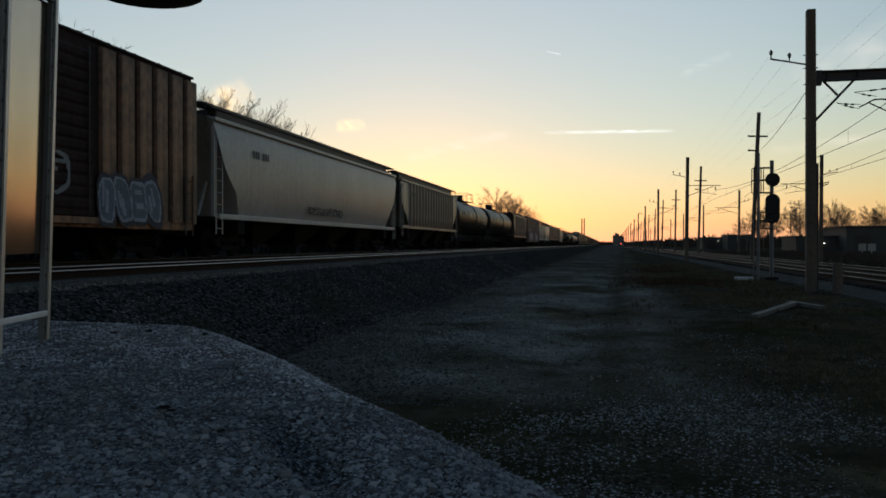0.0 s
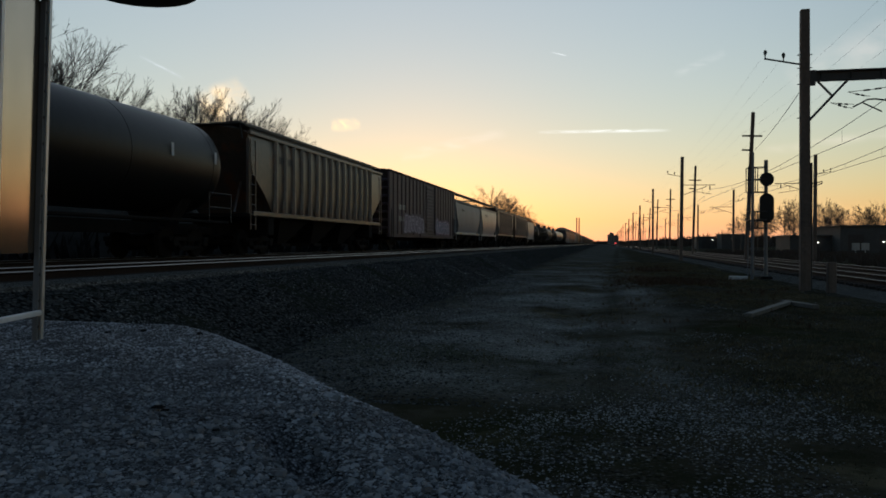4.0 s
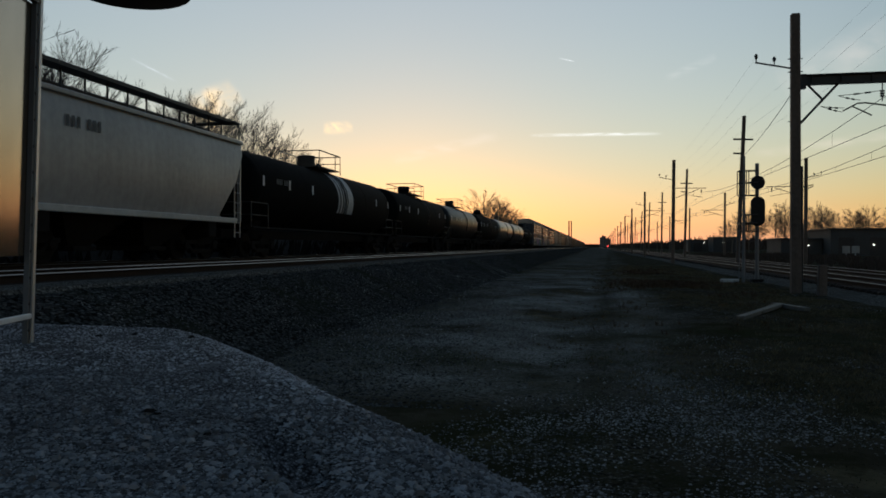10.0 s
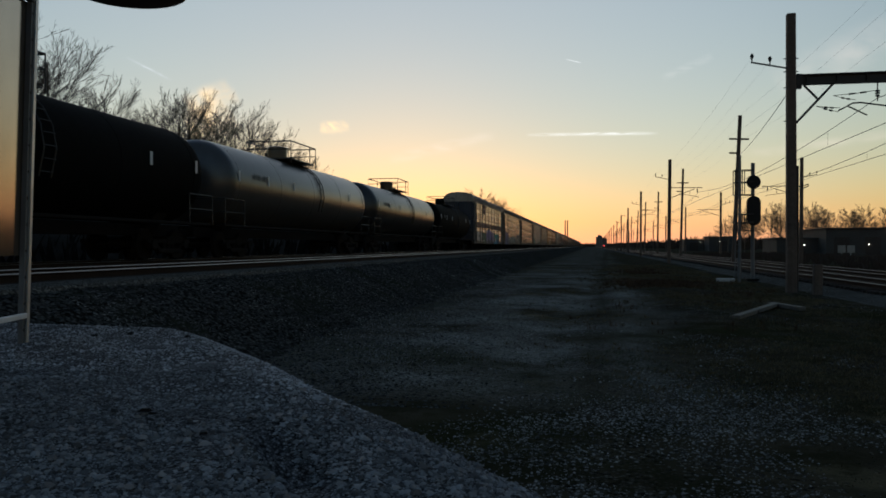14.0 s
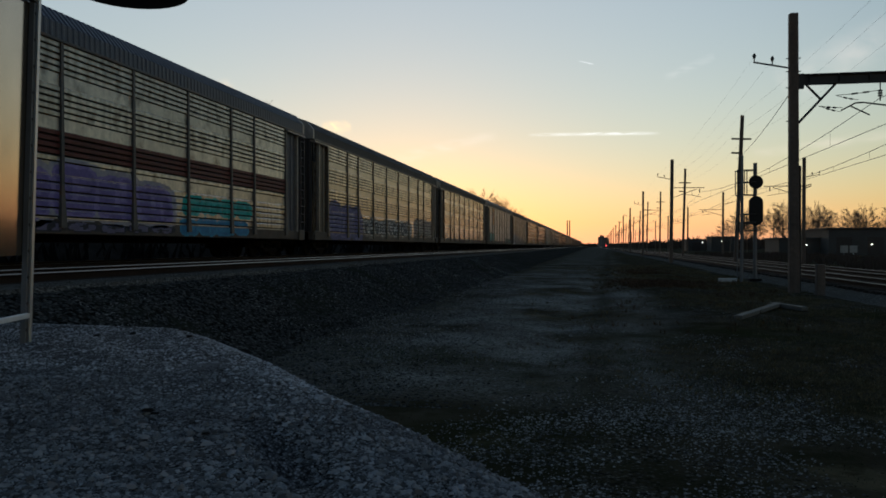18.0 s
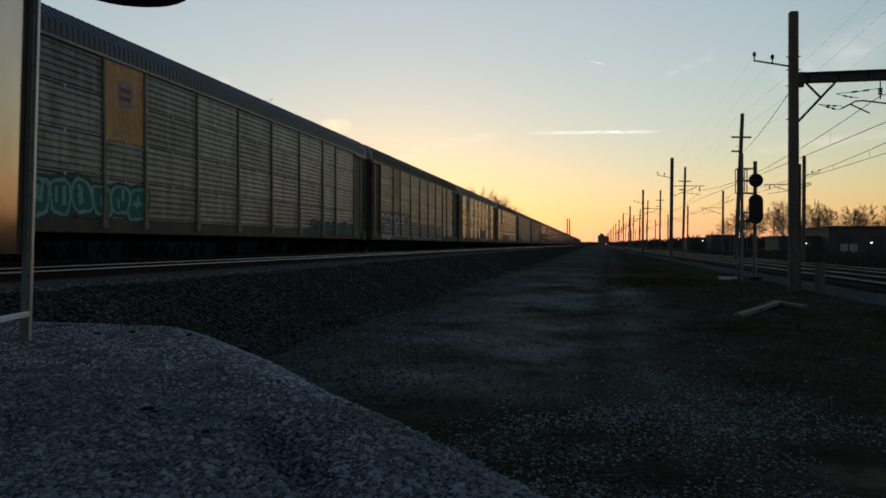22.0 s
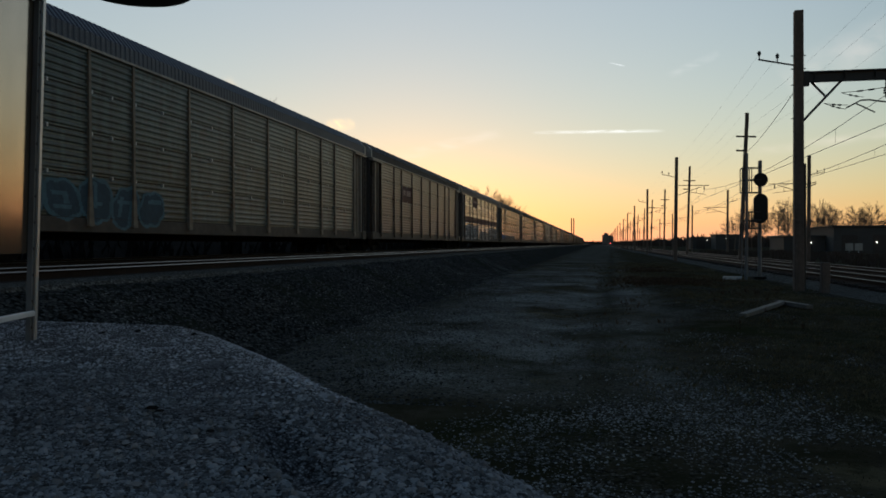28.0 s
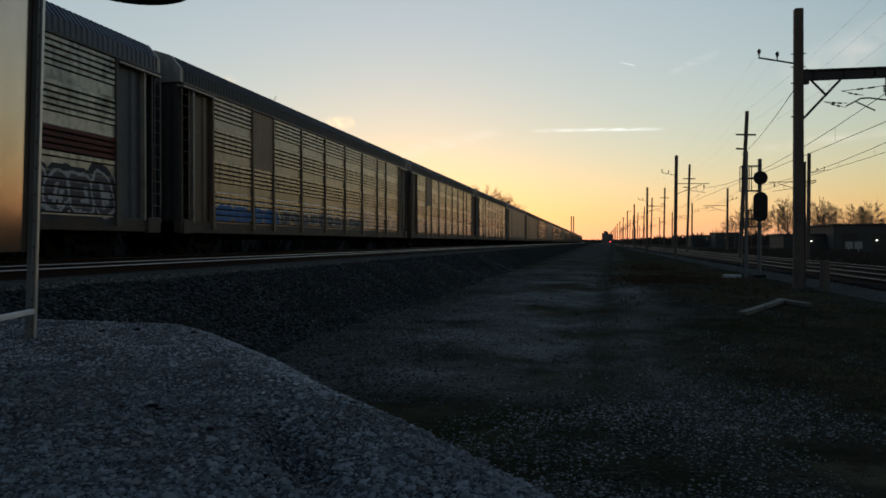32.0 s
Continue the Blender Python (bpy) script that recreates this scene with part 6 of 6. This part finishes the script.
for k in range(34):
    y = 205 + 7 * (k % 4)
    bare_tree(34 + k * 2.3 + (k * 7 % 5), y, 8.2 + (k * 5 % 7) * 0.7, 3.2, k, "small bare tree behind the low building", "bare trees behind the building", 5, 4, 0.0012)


def scrub(name, x0, x1, y0, y1, count, hgt, label, seed, mat=None, thick=0.05):
    r = random.Random(seed)
    s = Shape()
    for _ in range(count):
        x, y = r.uniform(x0, x1), r.uniform(y0, y1)
        hh = hgt * r.uniform(0.4, 1.1)
        for _ in range(7):
            d = Vector((r.uniform(-0.5, 0.5), r.uniform(-0.5, 0.5), 1)) * hh * r.uniform(0.6, 1)
            w = thick * hh
            p = Vector((x + r.uniform(-0.2, 0.2) * hh, y + r.uniform(-0.2, 0.2) * hh, -0.1))
            s.face([p + Vector((-w, 0, 0)), p + Vector((w, 0, 0)), p + d * 0.6 + Vector((w * 1.6, 0, 0)), p + d, p + d * 0.6 - Vector((w * 1.6, 0, 0))])
    return solo(name, s, mat or bark, label, "scrub", kind="stuff")


scrub("bank_brush", -29, -20.5, 8, 330, 4200, 3.0, "tangle of leafless brush on the bank, coloured near black as shade", 4, brush_dark, 0.022)
scrub("track_brush", 17, 34, 40, 145, 900, 0.9, "low dark brush across the electrified tracks", 5, None, 0.03)
scrub("far_scrub_west", -70, -30, 300, 1500, 2500, 9, "dark band of far leafless scrub beside the line", 1)
scrub("far_scrub_east", 40, 260, 330, 1500, 3500, 7, "dark band of far leafless scrub across the tracks", 2)
scrub("far_scrub_ahead", -60, 130, 1500, 3000, 1500, 9, "thin dark line of far trees on the horizon", 3)

brick_dark = material("dark_brick_wall", (0.05, 0.042, 0.037), 0.9, grain=5, patch=0.3)
metal_wall = material("dark_metal_wall", (0.06, 0.058, 0.056), 0.85, grain=5, patch=0.3)
lamp_warm = glowing("lamp_warm", (1.0, 0.85, 0.6), 3.0)
lamp_red = glowing("lamp_red", (1.0, 0.08, 0.06), 1.6)


def low_building(name, x, y, w, d, hgt, label, lamps=()):
    t = thing(name, pose(x, y, 0), label, "building", "low buildings across the tracks")
    wall = part("wall", Shape().box(-w / 2, w / 2, 0, d, -0.2, hgt), metal_wall, t)
    part("roof", Shape().box(-w / 2 - 0.3, w / 2 + 0.3, -0.3, d + 0.3, hgt, hgt + 0.3, bevel=0.05), metal_wall, t)
    k = int(w / 5)
    for i in range(k):
        xx = -w / 2 + (i + 0.5) * w / k
        part("bay_door", Shape().box(xx - 1.3, xx + 1.3, -0.06, 0.02, 0, min(3.2, hgt - 0.8)), brick_dark, t)
    for lx, lz in lamps:
        part("wall_lamp", Shape().box(lx - 0.08, lx + 0.08, -0.3, -0.07, lz - 0.07, lz + 0.07, bevel=0.02), lamp_warm, t, "lit wall lamp")
    return t


low_building("warehouse", 49.4, 150, 15.5, 20, 4.6, "low dark warehouse with small lit lamps", [(-0.7, 1.9), (2.5, 4.3), (5.5, 1.9)])
low_building("shed", 38, 155, 7.2, 12, 2.9, "long low dark shed beside the warehouse", [(1.2, 1.8)])
low_building("shed", 40, 250, 8, 10, 4.3, "dark shed with a roof box beyond the tracks", [(-1.0, 3.0)])
low_building("shed", 33, 262, 6, 10, 3.6, "small dark shed beyond the tracks", [(2.0, 2.8)])
board_grey = material("weathered_board", (0.32, 0.31, 0.29), 0.8, grain=4)
wb = thing("white_sign_boards", pose(42, 140, 0), "two pale square boards on short posts", "sign board")
for dx in (-0.72, 0.72):
    b = part("board", Shape().box(dx - 0.6, dx + 0.6, -0.04, 0.04, 0.5, 1.7, bevel=0.02), board_grey, wb)
    part("post", Shape().tube([(dx, 0.06, -0.2), (dx, 0.06, 1.6)], 0.05, n=6), galv, b)
silo_grey = material("pale_silo", (0.16, 0.155, 0.15), 0.8, grain=0.5, patch=0.1)
silo = thing("grain_silos", pose(17, 1200, 0), "far cluster of tall silos at the end of the line", "silo")
for k, (dx, hh) in enumerate(((-6, 14), (-3, 17), (0, 16), (3.5, 13), (7, 12))):
    part("silo", Shape().tube([(dx, 0, 0), (dx, 0, hh), (dx, 0, hh + 1.5)], 1.9, 1.7, n=14), silo_grey, silo)
ch = thing("twin_masts", pose(-26, 900, 0), "pair of far tall masts beside the line", "mast")
for dx in (-1.3, 1.3):
    part("mast", Shape().tube([(dx, 0, 0), (dx, 0, 31)], 0.8, 0.6, n=8), dark_steel, ch)
rl = thing("red_signal_lamp", pose(11.5, 640, 0), "far red signal lamp glowing beside the line", "signal lamp")
part("mast", Shape().tube([(0, 0, 0), (0, 0, 2.0)], 0.15, n=6), dark_steel, rl)
part("lens", Shape().disc(0, -0.2, 2.0, 0.5, 0.1, "y", 14), lamp_red, rl, "glowing red lens")

# ---- thin high clouds and vapour trails, far behind everything ----
def cloud_material(name, colour, strength, scale, density):
    m = bpy.data.materials.new(name)
    m.use_nodes = True
    n, link = m.node_tree.nodes, m.node_tree.links.new
    n.remove(n["Principled BSDF"])
    co = n.new("ShaderNodeTexCoord")
    ns = n.new("ShaderNodeTexNoise"); ns.inputs["Scale"].default_value, ns.inputs["Detail"].default_value = 1.0, 6
    mp = n.new("ShaderNodeMapping"); mp.inputs["Scale"].default_value = scale
    link(co.outputs["Generated"], mp.inputs[0]); link(mp.outputs[0], ns.inputs["Vector"])
    at = n.new("ShaderNodeAttribute"); at.attribute_name = "fade"
    mul = n.new("ShaderNodeMath"); mul.operation = "MULTIPLY"
    nr = n.new("ShaderNodeMapRange"); nr.inputs["From Min"].default_value, nr.inputs["From Max"].default_value = 0.3, 0.7
    link(ns.outputs["Fac"], nr.inputs[0]); link(nr.outputs[0], mul.inputs[0]); link(at.outputs["Fac"], mul.inputs[1])
    den = n.new("ShaderNodeMath"); den.operation = "MULTIPLY"; den.inputs[1].default_value = density
    link(mul.outputs[0], den.inputs[0])
    # the vapour's sunlit brightness is given as its own emission
    tr, em, mix = n.new("ShaderNodeBsdfTransparent"), n.new("ShaderNodeEmission"), n.new("ShaderNodeMixShader")
    em.inputs["Color"].default_value, em.inputs["Strength"].default_value = (*colour, 1), strength
    link(den.outputs[0], mix.inputs[0]); link(tr.outputs[0], mix.inputs[1]); link(em.outputs[0], mix.inputs[2])
    link(mix.outputs[0], n["Material Output"].inputs["Surface"])
    return m


def cloud(name, a, b, width, mat, label, pointed=0.5):
    """A soft-edged sheet of vapour from a to b, thinning to its rim."""
    a, b = Vector(a), Vector(b)
    mid, d = (a + b) / 2, (b - a)
    view = Vector((mid.x, mid.y, mid.z - EYE_Z)).normalized()
    up = d.normalized().cross(view).normalized()
    nu, nv = 24, 10
    s, fade = Shape(), []
    for j in range(nv + 1):
        for i in range(nu + 1):
            u, v = i / nu, j / nv
            s.v.append(tuple(d * (u - 0.5) + up * (v - 0.5) * width + view * 20 * math.sin(9 * u + 5 * v)))
            fade.append(max(0, math.sin(math.pi * u)) ** pointed * max(0, math.sin(math.pi * v)) ** 1.6)
    s.f = [(j * (nu + 1) + i, j * (nu + 1) + i + 1, (j + 1) * (nu + 1) + i + 1, (j + 1) * (nu + 1) + i) for j in range(nv) for i in range(nu)]
    s.s = [0] * len(s.f)
    ob = solo(name, s, mat, label, "cloud", "thin clouds in the dusk sky", m=Matrix.Translation(mid), smooth=True)
    attr = ob.data.attributes.new("fade", "FLOAT", "POINT")
    attr.data.foreach_set("value", fade)
    return ob


trail_lit = cloud_material("lit_vapour", (1.0, 0.88, 0.74), 0.95, (5, 1, 9), 0.5)
faint_trail = cloud_material("faint_vapour", (1.0, 0.92, 0.84), 0.8, (9, 1, 9), 0.28)
wisp_mat = cloud_material("wisp", (1.0, 0.74, 0.54), 0.75, (4, 4, 4), 0.2)
puff_mat = cloud_material("lit_puff", (1.0, 0.6, 0.24), 1.0, (2.2, 2.2, 2.2), 0.7)
faint_wisp = cloud_material("faint_wisp", (1.0, 0.82, 0.66), 0.75, (4, 4, 4), 0.12)
cloud("vapour_trail", (-243, 2990, 427), (253, 2989, 420), 17, trail_lit, "long thin lit vapour trail low in the sky", 0.7)
cloud("vapour_trail", (-1625, 2524, 676), (-1488, 2605, 601), 10, faint_trail, "short slanting vapour trail", 0.8)
cloud("cloud_wisp", (-1010, 2825, 452), (-900, 2862, 458), 60, puff_mat, "small bright wisp of cloud")
cloud("cloud_puff", (-1455, 2635, 505), (-1290, 2707, 580), 130, puff_mat, "glowing orange puff of cloud behind bare trees")
cloud("cloud_puff", (-1450, 2628, 430), (-1300, 2703, 500), 150, puff_mat, "deep orange foot of the glowing cloud")
cloud("cloud_wisp", (260, 2990, 620), (440, 2966, 692), 40, faint_wisp, "faint slanting wisp of cloud")
cloud("cloud_wisp", (640, 2930, 560), (1080, 2800, 740), 190, wisp_mat, "broad faint wisp of cloud over the wires")
cloud("cloud_wisp", (560, 2950, 330), (1050, 2810, 380), 50, wisp_mat, "low flat wisp of cloud over the wires")
cloud("cloud_wisp", (-760, 2900, 330), (-350, 2980, 430), 60, wisp_mat, "faint low veil of cloud near the glow")
JET_TRAIL = cloud("jet_vapour_trail", (-226, 2992, 737), (-168, 2996, 722), 5.5, trail_lit, "tiny bright vapour trail of a far jet", 0.6)

# ---- board frame beside the heap ----
board_face = material("glossy_sign_face", (0.38, 0.33, 0.265), 0.15, 0.9, dark=(0.28, 0.24, 0.19), grain=3, patch=0.8, bump=0.02)
BH = 16.0
board = thing("sign_frame", pose(-4.645, 5.75, 0.7, 0, 1.7, BH), "tall sign of glossy sheet between perforated steel posts", "sign")
for y in (0.0, -0.82):
    prof = [(-0.04, -0.035), (0.0, -0.035), (0.0, 0.04), (-0.04, 0.04), (-0.04, 0.034), (-0.006, 0.034), (-0.006, -0.029), (-0.04, -0.029)]
    s = Shape().loft([[(px, y + py, z) for px, py in prof] for z in (-0.25, 3.2)])
    p = part("post", s, dull_galv, board, "perforated galvanised channel post")
    part("edge_strip", Shape().box(0.002, 0.016, y + 0.012, y + 0.06, -0.25, 3.2), galv, p, "bright bare edge")
    for k in range(14):
        part("hole", Shape().tube([(-0.003, y - 0.012, 0.2 + k * 0.22), (0.003, y - 0.012, 0.2 + k * 0.22)], 0.013, n=10), black_paint, p)
part("face", Shape().box(-0.056, -0.044, -0.785, 0.02, 0.82, 2.93, bevel=0.003), board_face, board, "glossy sheet that mirrors the sunset")
part("top_rail", Shape().box(-0.04, 0.012, -0.82, 0.0, 2.93, 3.0, bevel=0.006), dark_steel, board)
part("cross_bar", Shape().box(0.004, 0.035, -0.86, -0.03, 0.3, 0.345, bevel=0.006), white_paint, board, "pale lower cross bar")

# lamp hanging from a bent arm off the sign frame
lamp = thing("gooseneck_lamp", pose(-3.37, 5.25, 3.48), "dark shallow lamp shade on a bent pipe arm", "lamp")
s = Shape()
n = 28
s.loft([[(r * math.cos(2 * math.pi * j / n), r * math.sin(2 * math.pi * j / n), z) for j in range(n)] for r, z in ((0.41, 0.0), (0.425, 0.008), (0.41, 0.035), (0.31, 0.1), (0.14, 0.16), (0.06, 0.22))])
part("shade", s, black_paint, lamp, "shallow dark metal shade", smooth=True)
part("arm", Shape().tube([(0, 0, 0.2), (-0.04, 0.02, 0.45), (-0.3, 0.1, 0.55), (-0.9, 0.3, 0.5), (-1.22, 0.44, 0.4)], 0.022, n=8), dark_steel, lamp)

concrete = material("pale_concrete", (0.52, 0.51, 0.49), 0.85, dark=(0.36, 0.355, 0.34), grain=9, patch=1.5)
# pieces of timber on the verge
for nm, a, b, w, h, lab in (("timber_plank", (4.7, 21.9), (5.1, 20.3), 0.18, 0.1, "weathered grey plank lying on the verge"),
                            ("timber_plank", (4.75, 21.5), (3.05, 17.4), 0.17, 0.09, "long weathered plank lying in dry grass"),
                            ("concrete_slab", (5.55, 36.4), (6.3, 36.25), 0.45, 0.14, "pale concrete slab lying beside the signal")):
    a, b = Vector((*a, 0)), Vector((*b, 0))
    d = (b - a)
    s = Shape().box(-d.length / 2, d.length / 2, -w / 2, w / 2, 0.02, 0.02 + h, bevel=0.012)
    mid = (a + b) / 2
    solo(nm, s, concrete if "slab" in nm else old_timber, lab, nm.split("_")[1], m=pose(mid.x, mid.y, ground_height(mid.x, mid.y), 0, 0, math.degrees(math.atan2(d.y, d.x))))
box = thing("relay_post", pose(7.35, 27.4, 0), "short dark timber post beside the first pole", "post")
part("shaft", Shape().box(-0.13, 0.13, -0.13, 0.13, -0.2, 1.0, bevel=0.02), pole_wood, box)


def motions():
    for t, q in CARS:
        walk(t, [(s, pose(TRAIN_X, q - SPEED * s, RAIL_Z)) for s in (0, 8, 16, 24, 32)])
    start = JET_TRAIL.matrix_basis.copy()
    walk(JET_TRAIL, [(s, Matrix.Translation((9.75 * s, 0, -1.97 * s)) @ start) for s in (0, 8, 16, 24, 32)])


motions()
